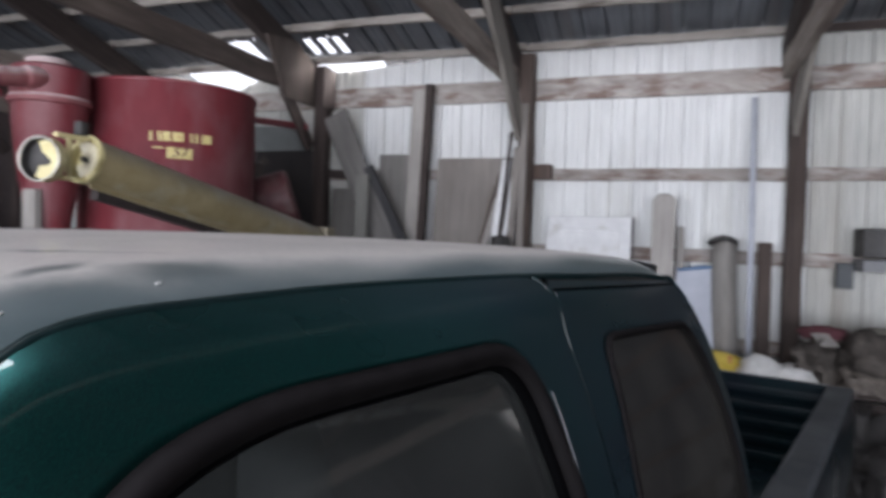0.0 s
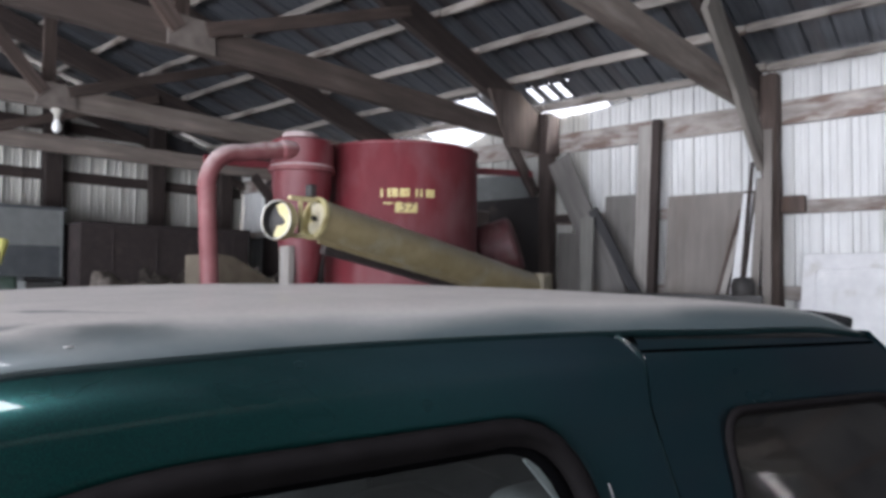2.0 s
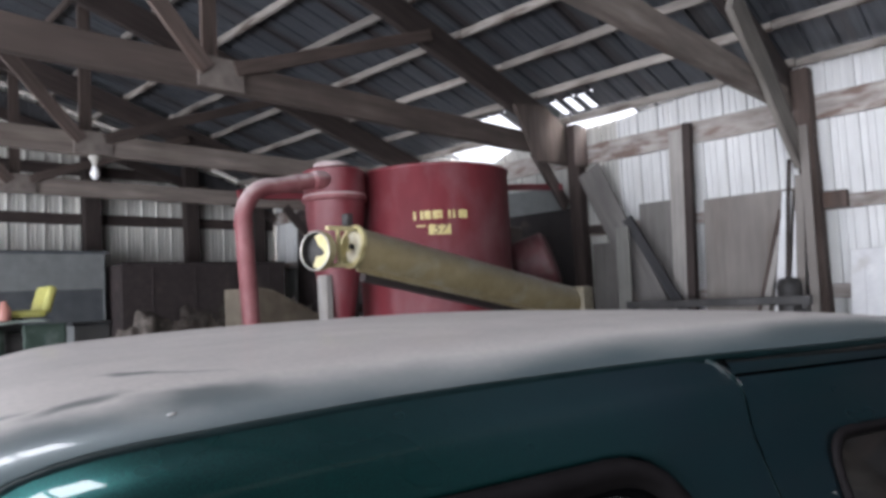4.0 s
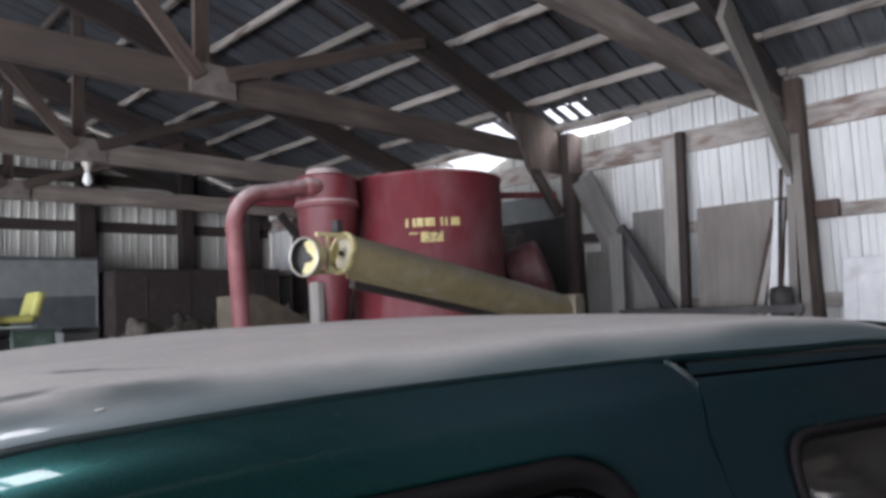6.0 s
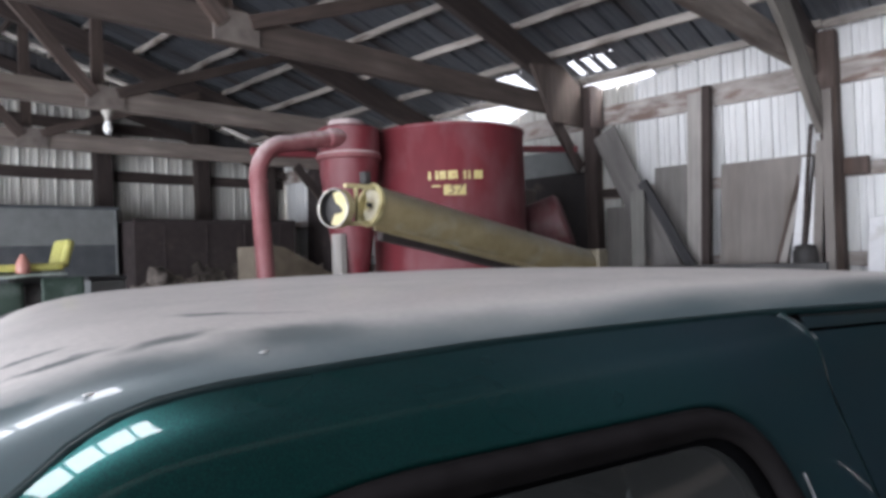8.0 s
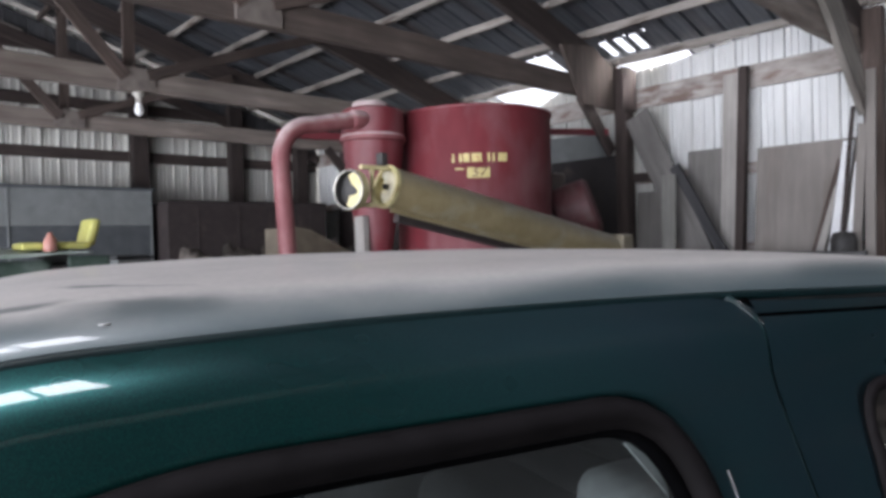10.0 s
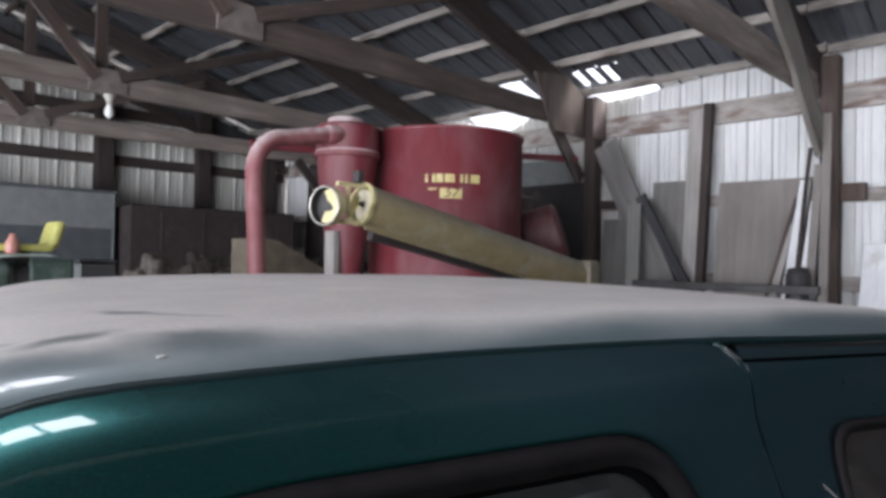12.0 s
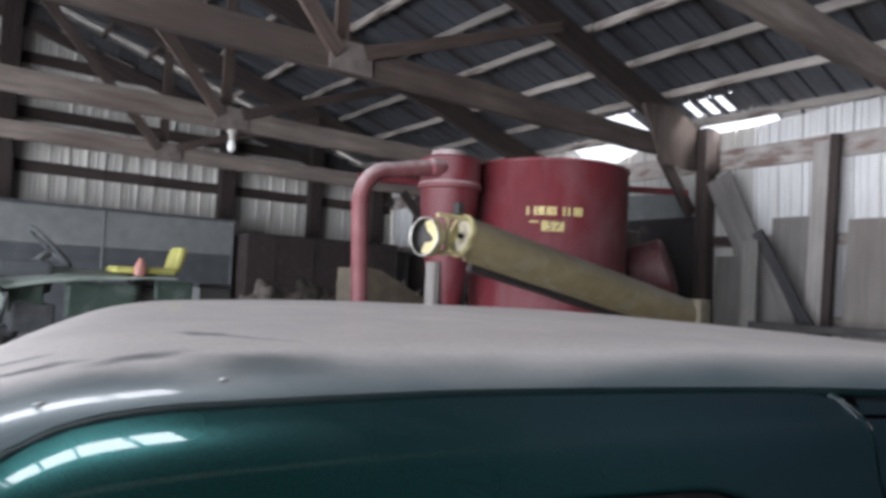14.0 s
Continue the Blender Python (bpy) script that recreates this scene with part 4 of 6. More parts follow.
for far in (False, True):
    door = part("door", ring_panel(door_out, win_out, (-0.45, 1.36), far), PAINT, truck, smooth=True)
    rub = [side_point(q.x, q.y, far, 0.001) for q in loop_resample([win_out[i].lerp(gl_in[i], 0.45) for i in range(len(win_out))], 140)]
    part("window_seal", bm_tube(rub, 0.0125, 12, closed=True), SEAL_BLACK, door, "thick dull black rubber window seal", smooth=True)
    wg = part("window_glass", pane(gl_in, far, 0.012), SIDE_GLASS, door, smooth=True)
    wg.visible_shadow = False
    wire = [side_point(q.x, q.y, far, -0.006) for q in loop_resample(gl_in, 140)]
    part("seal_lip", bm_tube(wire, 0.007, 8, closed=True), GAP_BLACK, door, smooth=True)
    part("chrome_strip", bm_tube([side_point(-0.1 + 0.0006 * i, 1.55 - 0.02 * i, far, 0.002) for i in range(22)], 0.0013, 6), DULL_STRIP, door, "thin chrome strip behind the window seal", smooth=True)
    hb = bm_box((-0.12, -0.245 if not far else 2 * HALF + 0.2, 0.93), (0.0 - 0.01, -0.2 if not far else 2 * HALF + 0.245, 0.965), 0.008)
    part("door_handle", hb, RUBBER, door)
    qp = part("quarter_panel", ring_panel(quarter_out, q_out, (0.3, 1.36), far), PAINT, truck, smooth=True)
    qg = part("quarter_window", pane(q_in, far, 0.006), QUARTER_GLASS, qp, "dark tinted quarter window", smooth=True)
    part("quarter_seal", bm_tube([side_point(q.x, q.y, far, -0.002) for q in loop_resample([q_out[i].lerp(q_in[i], 0.5) for i in range(len(q_out))], 120)], 0.007, 8, closed=True), SEAL_BLACK, qp, smooth=True)
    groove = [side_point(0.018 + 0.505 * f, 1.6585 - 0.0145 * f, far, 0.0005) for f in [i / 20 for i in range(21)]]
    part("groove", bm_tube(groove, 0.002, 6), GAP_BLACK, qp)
    # dark tubes fill the door gap as its painted shade and block the view through
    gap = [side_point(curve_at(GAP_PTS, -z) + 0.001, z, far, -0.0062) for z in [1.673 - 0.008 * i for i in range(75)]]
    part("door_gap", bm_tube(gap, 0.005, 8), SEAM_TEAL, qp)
    shade_line = [side_point(curve_at(GAP_PTS, -z) + 0.008, z, far, -0.03) for z in [1.66 - 0.02 * i for i in range(32)]]
    part("door_jamb", bm_tube(shade_line, 0.022, 8), GAP_BLACK, qp)
    # worn bright paint at the top of the door gap
    chip = [side_point(curve_at(GAP_PTS, -z), z, far, 0.003) for z in [1.672, 1.668, 1.664, 1.659]]
    part("paint_chip", bm_tube(chip, [0.0003, 0.0006, 0.0005, 0.0002], 6), CHROME, qp, "bare bright metal where paint has chipped")
    chip = [side_point(0.013, z, far, 0.003) for z in [1.656, 1.653, 1.65]]
    part("paint_chip", bm_tube(chip, [0.0003, 0.0007, 0.0003], 6), CHROME, qp, "bare bright metal where paint has chipped")
    # lower pillar in front of the door, fender and bed side
    sgn = (lambda y: y) if not far else (lambda y: 2 * HALF - y)
    fen = bm_grid(lambda a, b: (-1.15 - 1.55 * a, sgn(-(0.21 + 0.01 * math.sin(3 * b) - 0.05 * a * a - 0.05 * (1 - b) ** 2)), 0.45 + 0.6 * b - 0.1 * a * b), 24, 12)
    part("fender", fen, PAINT, truck, smooth=True)

    def bedside(a, b):
        s = 0.68 + 1.9 * a
        z = 0.5 + 0.6 * b
        return (s, sgn(-(0.262 - 0.05 * (1 - b) ** 3 - 0.02 * max(0, b - 0.85) * 6)), z)

    bs = part("bed_side", bm_grid(bedside, 24, 14), PAINT, truck, smooth=True)
    lo, hi = sorted((sgn(-0.25), sgn(-0.15)))
    part("bed_rail", bm_box((0.68, lo, 1.075), (2.58, hi, 1.105), 0.012, 2), surface("dusty_bed_rail", (0.03, 0.034, 0.04), (0.06, 0.066, 0.074), 14, 3.0, (0.5, 0.75), bump=0.05) if not far else PAINT, bs, "dusty grey top of the bed side")
    lo, hi = sorted((sgn(-0.17), sgn(-0.155)))
    part("bed_wall", bm_box((0.68, lo, 0.6), (2.58, hi, 1.08), 0.003), PAINT, bs)
    for wx in (-1.85, 1.75):
        tyre = part("wheel", bm_lathe([(0.19, -0.1), (0.3, -0.105), (0.345, -0.08), (0.355, 0.0), (0.345, 0.08), (0.3, 0.105), (0.19, 0.1)], 40), TYRE, truck, m=Matrix.Translation((wx, sgn(-0.13), 0.355)) @ pose(0, 0, 0, 90, 0, 0), smooth=True)
        part("rim", bm_lathe([(0.0, -0.04), (0.06, -0.06), (0.15, -0.03), (0.19, -0.085), (0.2, 0.0), (0.19, 0.085), (0.15, 0.03), (0.06, 0.06), (0.0, 0.04)], 32), STEEL, tyre, smooth=True)

# back of the cab, bed floor, ribbed tailgate
def cab_rear(a, b, lift=0.0):
    """The back of the cab: a across, b up."""
    z = 0.6 + 1.06 * b
    out = side_out(z - 0.01) * 0.97
    return Vector((curve_at([(0.6, 0.64), (1.34, 0.62), (1.5, 0.598), (1.6, 0.575), (1.66, 0.53)], z) + lift, -out + (2 * HALF + 2 * out) * a, z))


bm = bm_grid(cab_rear, 30, 30)
hole = [f for f in bm.faces if 1.13 < f.calc_center_median().z < 1.55 and -0.02 < f.calc_center_median().y < 2 * HALF + 0.02]
bmesh.ops.delete(bm, geom=hole, context="FACES")
back = part("cab_back", bm, PAINT, truck, smooth=True)
rear_glass = part("rear_window", bm_grid(lambda a, b: cab_rear(0.07 + 0.86 * a, 0.48 + 0.43 * b, -0.006), 10, 8), glass("dusty_rear_glass", (0.45, 0.48, 0.47), 0.05, 0.3, (0.16, 0.16, 0.155), gloss=0.08), back, "dusty rear window of the cab", smooth=True)
rear_glass.visible_shadow = False
for wy in (-0.15, 2 * HALF - 0.1):
    part("wheel_housing", bm_box((1.32, wy, 0.59), (2.18, wy + 0.25, 0.8), 0.06, 3), PAINT, truck, smooth=True)
part("bed_floor", bm_box((0.68, -0.155, 0.58), (2.58, 2 * HALF + 0.155, 0.6)), PAINT, truck)


def gate(a, b):
    z = 0.6 + 0.51 * b
    rib = 0.006 * max(0.0, math.sin((z - 0.72) / 0.075 * 2 * math.pi)) if 0.72 < z < 1.06 else 0.0
    return (2.56 - rib, -0.15 + (2 * HALF + 0.3) * a, z)


part("tailgate", thicken(bm_grid(gate, 4, 70), 0.04), PAINT, truck, "teal tailgate with pressed horizontal ribs")
part("bumper", bm_box((2.63, -0.2, 0.45), (2.75, 2 * HALF + 0.2, 0.62), 0.03, 2), CHROME, truck)
part("bonnet", bm_grid(lambda a, b: (-1.48 - 1.25 * a, -0.2 + (2 * HALF + 0.4) * b, 1.05 - 0.1 * a - 0.14 * a ** 6 - 0.09 * abs(2 * b - 1) ** 4), 24, 24), DUSTY, truck, smooth=True)
part("grille", bm_box((-2.78, -0.12, 0.6), (-2.7, 2 * HALF + 0.12, 0.86), 0.02), BLACK_STEEL, truck)
part("front_bumper", bm_box((-2.88, -0.2, 0.4), (-2.74, 2 * HALF + 0.2, 0.58), 0.03, 2), CHROME, truck)
part("underbody", bm_box((-2.65, -0.05, 0.32), (2.56, 2 * HALF + 0.05, 0.57), 0.02), BLACK_STEEL, truck)
# pale flecks of bird lime on the dusty roof
for fx, fy, ln in ((-0.535, 0.009, 0.008), (-0.641, -0.001, 0.007)):
    p = shell(fx, (fy - HALF) / (HALF + side_out(curve_at(DRIP_PTS, fx), fx) - 0.004), 0.0012)
    part("lime_fleck", bm_lump(ln * 0.5, 0.0012, 0.0008, int(-fx * 100), 0.5, 2), FOAM_WHITE, roof_skin, "small white fleck", m=Matrix.Translation(p) @ pose(0, 0, 0, 0, 0, 25), smooth=True)
# black lip with the brake lamp at the back edge of the roof
lip = [shell(0.522, u) + Vector((0.01, 0, 0.003)) for u in [-0.96 + 1.92 * i / 40 for i in range(41)]]
part("roof_lip", bm_tube(lip, 0.011, 10), RUBBER, truck, "black plastic lip at the rear roof edge", smooth=True)
# cabin: headliner, seats, wheel
SEAT_DARK = surface("black_seat_cloth", (0.008, 0.0085, 0.0085), (0.018, 0.019, 0.019), 40, 5.0, (0.8, 0.95), bump=0.1, spec=0.1)
SEAT_COVER = surface("pale_seat_cloth", (0.085, 0.093, 0.092), (0.12, 0.13, 0.128), 40, 5.0, (0.8, 0.95), bump=0.1)
part("headliner", bm_grid(lambda a, b: shell(-0.62 + 1.12 * a, -0.92 + 1.84 * b, -0.03), 20, 20), CABIN, truck, smooth=True)
part("cab_floor", bm_box((-1.4, -0.1, 0.62), (0.58, 2 * HALF + 0.1, 0.66)), BLACK_STEEL, truck)
for y0 in (-0.04, 0.62):
    part("seat_back", bm_box((-0.14, y0, 0.8), (0.04, y0 + 0.5, 1.4), 0.06, 4), SEAT_DARK, truck, smooth=True)
    part("seat_cushion", bm_box((-0.65, y0, 0.72), (-0.14, y0 + 0.5, 0.88), 0.05, 3), SEAT_DARK, truck, smooth=True)
part("headrest", bm_box((-0.12, 0.72, 1.38), (0.0, 1.02, 1.54), 0.05, 3), SEAT_DARK, truck, smooth=True)
part("headrest", bm_box((-0.03, -0.01, 1.15), (0.12, 0.21, 1.455), 0.045, 4), SEAT_COVER, truck, "pale grey padded headrest", smooth=True)
part("rear_seat", bm_box((0.16, -0.05, 0.7), (0.36, 2 * HALF + 0.05, 1.3), 0.05, 3), SEAT_DARK, truck, "dark rear bench back", smooth=True)
part("dashboard", bm_box((-1.4, 0.0, 0.8), (-0.95, 2 * HALF, 1.07), 0.06, 3), BLACK_STEEL, truck, smooth=True)
ring = [(0.18 * math.cos(a), 0.18 * math.sin(a), 0) for a in [2 * math.pi * i / 32 for i in range(32)]]
part("steering_wheel", bm_tube(ring, 0.013, 8, closed=True), RUBBER, truck, m=Matrix.Translation((-0.82, 0.27, 1.1)) @ pose(0, 0, 0, 0, -55, 0), smooth=True)

# pale belt hanging inside the door glass
part("seat_belt", thicken(bm_grid(lambda u, v: side_point(-0.168 + 0.026 * u + 0.4 * v, 1.572 - 0.6 * v, False, -0.03), 2, 24), 0.002), surface("grey_belt_webbing", (0.2, 0.215, 0.215), (0.3, 0.32, 0.315), 60, 5.0, (0.8, 0.95), bump=0.1), truck, "pale grey seat belt")

# ---- the feed mixer ----
STEEL_TAN = surface("worn_tan_steel", (0.17, 0.14, 0.09), (0.3, 0.27, 0.2), 14, 5.0, (0.5, 0.75), bump=0.15, stain=(0.36, 0.34, 0.3))
TANK = Vector((5.63, 5.2, 0))
mixer = thing("feed_mixer", "red feed grinder-mixer with round tank, dust cyclone and yellow auger", "mixer", Matrix.Translation(TANK))
R = 0.70
part("tank", bm_lathe([(0.12, 0.55), (R * 0.55, 0.75), (R, 1.35), (R, 1.36), (R, 2.81), (R + 0.012, 2.815), (R + 0.012, 2.84), (R - 0.02, 2.84)], 72), RED, mixer, "large round tank in faded red paint", smooth=True)
part("tank_lid", bm_lathe([(0.0, 2.87), (R * 0.5, 2.86), (R - 0.02, 2.83)], 48), RED_DARK, mixer, smooth=True)
part("frame", bm_box((-0.95, -0.5, 0.42), (1.25, 0.5, 0.55), 0.015), RED_DARK, mixer)
for wy in (-0.75, 0.75):
    w = part("wheel", bm_lathe([(0.2, -0.1), (0.32, -0.1), (0.36, -0.06), (0.37, 0), (0.36, 0.06), (0.32, 0.1), (0.2, 0.1)], 36), TYRE, mixer, m=Matrix.Translation((0.2, wy, 0.37)) @ pose(0, 0, 0, 90), smooth=True)
    part("rim", bm_lathe([(0, -0.05), (0.15, -0.04), (0.2, -0.09), (0.2, 0.09), (0.15, 0.04), (0, 0.05)], 24), STEEL, w, smooth=True)
    part("leg", bm_box((0.15, wy * 0.8 - 0.04, 0.37), (0.25, wy * 0.8 + 0.04, 1.3), 0.006), RED_DARK, mixer)
part("axle", bm_tube([(0.2, -0.8, 0.37), (0.2, 0.8, 0.37)], 0.045, 12), BLACK_STEEL, mixer)
CAP_DUST = surface("dust_caked_red_cap", (0.36, 0.27, 0.265), (0.48, 0.4, 0.39), 10, 4.0, (0.8, 0.95), bump=0.1, dust_or_light=(0.56, 0.5, 0.48))
# cyclone
C = Vector((4.64, 5.4, 0)) - TANK
cyc = part("cyclone", bm_lathe([(0.0, 2.835), (0.23, 2.835), (0.262, 2.815), (0.262, 2.6), (0.274, 2.595), (0.274, 2.565), (0.25, 2.56)], 48), RED, mixer, "red dust cyclone with a dusty shoulder", smooth=False, m=Matrix.Translation(C))
part("cyclone_cone", bm_lathe([(0.25, 2.562), (0.245, 2.45), (0.2, 2.05), (0.118, 1.55), (0.11, 1.2), (0.1, 1.0)], 40), RED, cyc, smooth=True)
part("cyclone_cap", bm_lathe([(0.0, 2.9), (0.135, 2.895), (0.15, 2.885), (0.15, 2.836)], 32), CAP_DUST, cyc, "pale dusty cap", smooth=False, m=Matrix.Translation((-0.02, 0, 0)))
part("shoulder_band", bm_lathe([(0.262, 2.62), (0.2755, 2.598), (0.2755, 2.57), (0.252, 2.558)], 48), RED_DUSTY, cyc, "dusty rim band", smooth=False)
part("bracket", bm_box((0.2, -0.04, 2.2), (0.46, 0.04, 2.3), 0.006), RED_DARK, cyc)
part("chute", bm_box((-0.22, -0.12, 1.0), (-0.15, 0.0, 1.95), 0.01), GREY_BOARD, cyc, "pale metal chute beside the cone")
# intake pipe with its bend
P = Vector((3.765, 5.36, 0)) - TANK
bend = [(P.x + 0.07, P.y, 0.6), (P.x + 0.025, P.y, 1.65), (P.x - 0.008, P.y, 2.3), (P.x - 0.01, P.y, 2.38)]
for i in range(1, 15):
    a = math.pi / 2 * i / 14
    bend.append((P.x - 0.01 + 0.26 * (1 - math.cos(a)), P.y - 0.02 * math.sin(a), 2.38 + 0.265 * math.sin(a)))
bend += [(P.x + 0.45, P.y - 0.05, 2.685), (P.x + 0.6, P.y - 0.07, 2.71), (C.x - 0.1, C.y - 0.12, 2.73)]
pipe = part("intake_pipe", bm_tube(bend, 0.065, 24), RED_DUSTY, mixer, "curved red pipe with pale dust on top", smooth=True)
part("pipe_collar", bm_tube([(P.x - 0.008, P.y, 2.335), (P.x - 0.0085, P.y, 2.352)], 0.0715, 24), RED_DUSTY, pipe)
part("pipe_collar", bm_tube([(P.x + 0.435, P.y - 0.047, 2.682), (P.x + 0.45, P.y - 0.05, 2.685)], 0.0705, 24), RED_DUSTY, pipe)
part("inlet_sleeve", bm_tube([(P.x + 0.57, P.y - 0.07, 2.706), (P.x + 0.6, P.y - 0.07, 2.712), (C.x - 0.1, C.y - 0.12, 2.728)], [0.068, 0.078, 0.082], 24), RED_DUSTY, pipe, "wider inlet sleeve on the cyclone", smooth=True)
part("pipe_base", bm_lathe([(0.1, 0.0), (0.1, 0.5), (0.075, 0.62)], 24), RED_DARK, pipe, m=Matrix.Translation((P.x + 0.072, P.y, 0.01)), smooth=True)
# red arm over the tank towards the wall
timber("arm", (0.3, 0.35, 2.8), (1.95, -0.15, 2.87), 0.05, 0.065, RED, parent=mixer)
timber("arm", (-0.55, 1.3, 2.8), (-1.2, 1.42, 2.8), 0.05, 0.07, RED, parent=mixer)
MILL_RED = surface("dusty_dark_red_paint", (0.065, 0.016, 0.02), (0.13, 0.046, 0.05), 9, 3.0, (0.5, 0.8), bump=0.1, stain=(0.12, 0.075, 0.07), stain_at=(0.5, 0.7))
# hammer mill and its housing at the side
part("mill_housing", bm_lathe([(0, -0.18), (0.25, -0.18), (0.28, -0.15), (0.28, 0.15), (0.25, 0.18), (0, 0.18)], 36), MILL_RED, mixer, "rusty dark red mill drum", m=Matrix.Translation((0.98, -0.42, 1.98)) @ pose(0, 0, 0, 70, 25, 20), smooth=False)
part("mill_frame", bm_box((0.75, -0.3, 0.5), (1.3, 0.3, 1.78), 0.02), BLACK_STEEL, mixer)
part("feed_hopper", bm_box((0.72, 0.05, 1.75), (1.45, 0.55, 2.42), 0.02), RUST, mixer, "dark rusty feed table folded up")


def on_tank(a, z, lift=0.004):
    """A place on the tank's skin at a bearing in degrees."""
    return Vector((math.cos(radians(a)) * (R + lift), math.sin(radians(a)) * (R + lift), z))


def bar_on_tank(a0, a1, z0, z1, material, name, label=""):
    bm = bm_grid(lambda u, v: on_tank(a0 + (a1 - a0) * u, z0 + (z1 - z0) * v), 8, 1)
    return part(name, thicken(bm, 0.002), material, mixer, label)


# maker's lettering as plain bars, and the number plate of the model
A0 = 210.0
DEG = 0.0126
marks = [(0.0, 0.02), (0.06, 0.085), (0.095, 0.15), (0.165, 0.25), (0.3, 0.32), (0.34, 0.36), (0.39, 0.47)]
for a, b in marks:
    bar_on_tank(A0 + a / DEG, A0 + b / DEG, 2.365, 2.435, LETTER_YELLOW, "lettering_bar", "worn yellow paint bar of the maker's lettering")
bar_on_tank(A0 + 2, A0 + 8, 2.305, 2.318, LETTER_YELLOW, "lettering_bar", "worn yellow paint bar of the maker's lettering")
plate = bar_on_tank(A0 + 10, A0 + 25, 2.235, 2.32, LETTER_YELLOW, "model_plate", "yellow decal with the model number")
fc = bpy.data.curves.new("number_text", "FONT")
fc.body, fc.size, fc.align_x, fc.align_y, fc.extrude, fc.shear = "57", 0.105, "CENTER", "CENTER", 0.001, 0.25
fo = bpy.data.objects.new("number_text", fc)
scene.collection.objects.link(fo)
bpy.context.view_layer.update()
nm = bpy.data.meshes.new_from_object(fo)
bpy.data.objects.remove(fo)
for v in nm.vertices:
    p = on_tank(A0 + 17.5 + v.co.x * 1.15 / DEG, 2.278 + v.co.y, 0.0085 + v.co.z)
    v.co = p
nm.materials.clear()
nm.materials.append(RED_DARK)
num = new("model_number", nm)
num.parent = plate
tagged(num, "dark red painted number 57")

# unloading auger, folded along the machine, with a double discharge end
A = Vector((3.6, 3.9, 2.045)) - TANK
B = Vector((5.55, 3.72, 1.625)) - TANK
auger = part("auger", bm_tube([A, B], 0.117, 32, cap=False), AUGER_YELLOW, mixer, "long mustard-yellow auger tube", smooth=True)
ax = (B - A).normalized()
part("auger_inside", bm_tube([A, A + ax * 0.4], 0.111, 32, cap=False), RING_YELLOW, auger, smooth=True)
ringm = beam_pose(A, A - ax)
part("end_plate", bm_lathe([(0.0, -0.03), (0.108, -0.03)], 32), RING_YELLOW, auger, "pale yellow plate inside the tube", m=ringm)
part("flange", bm_lathe([(0.104, -0.012), (0.124, -0.012), (0.126, 0.012), (0.104, 0.014), (0.104, -0.012)], 40), RING_YELLOW, auger, "bright yellow ring flange", m=ringm)
O = Vector((3.335, 3.88, 2.02)) - TANK
mo = beam_pose(O, O + Vector((-0.98, -0.2, 0.03)))
part("spout", bm_lathe([(0.1, -0.04), (0.106, -0.04), (0.106, 0.0), (0.109, 0.0), (0.109, 0.01), (0.1, 0.01), (0.1, -0.04)], 40), RING_YELLOW, auger, "short open yellow spout", m=mo)
part("spout_lining", bm_lathe([(0.099, 0.006), (0.099, -0.036), (0.0, -0.037)], 40), BLACK_STEEL, auger, "black inside of the spout", m=mo)
part("spout_ring", bm_tube([(0.103 * math.cos(a), 0.103 * math.sin(a), 0.012) for a in [2 * math.pi * i / 40 for i in range(40)]], 0.006, 8, closed=True), STEEL, auger, "thin worn steel ring", m=mo, smooth=True)
part("spout_back", thicken(bm_grid(lambda u, v: ((0.03 + 0.062 * v + 0.02 * math.sin(6 * u)) * math.cos(4.0 * u - 2.0), (0.03 + 0.062 * v) * math.sin(4.0 * u - 2.0), -0.016 - 0.014 * u), 16, 4), 0.003), RING_YELLOW, auger, "pale yellow plate inside the spout", m=mo)
for zz in (-0.105, 0.1):
    part("end_bracket", bm_box((-0.2, -0.045, zz - 0.012), (-0.005, -0.015, zz + 0.012), 0.008, 2), RING_YELLOW, auger, "yellow bracket between the rings", m=Matrix.Translation(A))
part("end_bracket", bm_box((-0.135, -0.045, -0.1), (-0.115, -0.02, 0.1), 0.006, 2), RING_YELLOW, auger, "yellow bracket between the rings", m=Matrix.Translation(A))
part("shaft", bm_tube([A - ax * 0.02, A + ax * 0.5], 0.014, 12), BLACK_STEEL, auger)
WORN_CREAM = surface("worn_cream_paint", (0.62, 0.56, 0.4), (0.8, 0.75, 0.6), 20, 5.0, (0.3, 0.5), bump=0.05)
fl = bmesh.new()
bm_grid(lambda u, v: A + ax * (-0.012 + 0.03 * u) + (beam_pose(A, B).to_3x3() @ Vector((math.cos(u * 5 + 1), math.sin(u * 5 + 1), 0))) * (0.02 + 0.07 * v), 40, 2, fl)
part("flighting", thicken(fl, 0.003), WORN_CREAM, auger, "bright worn flighting", smooth=True)
part("clamp", bm_box((-0.05, -0.02, 0.12), (0.0, 0.03, 0.19), 0.006), BLACK_STEEL, auger, m=Matrix.Translation(A))
part("seam_flange", bm_beam((B - A).length, 0.012, 0.03, 0.001), AUGER_YELLOW, auger, "flat seam under the tube", m=beam_pose(A + Vector((0, -0.03, -0.128)), B + Vector((0, -0.03, -0.128))))
part("lower_trough", bm_beam((B - A).length * 0.93, 0.06, 0.05, 0.002), RUST, auger, m=beam_pose(A + ax * 0.1 + Vector((0, 0.05, -0.15)), B + Vector((0, 0.05, -0.15))))
part("end_box", bm_box((-0.04, -0.14, -0.16), (0.1, 0.12, 0.12), 0.02, 2), STEEL_TAN, auger, "worn steel end box", m=Matrix.Translation(B))
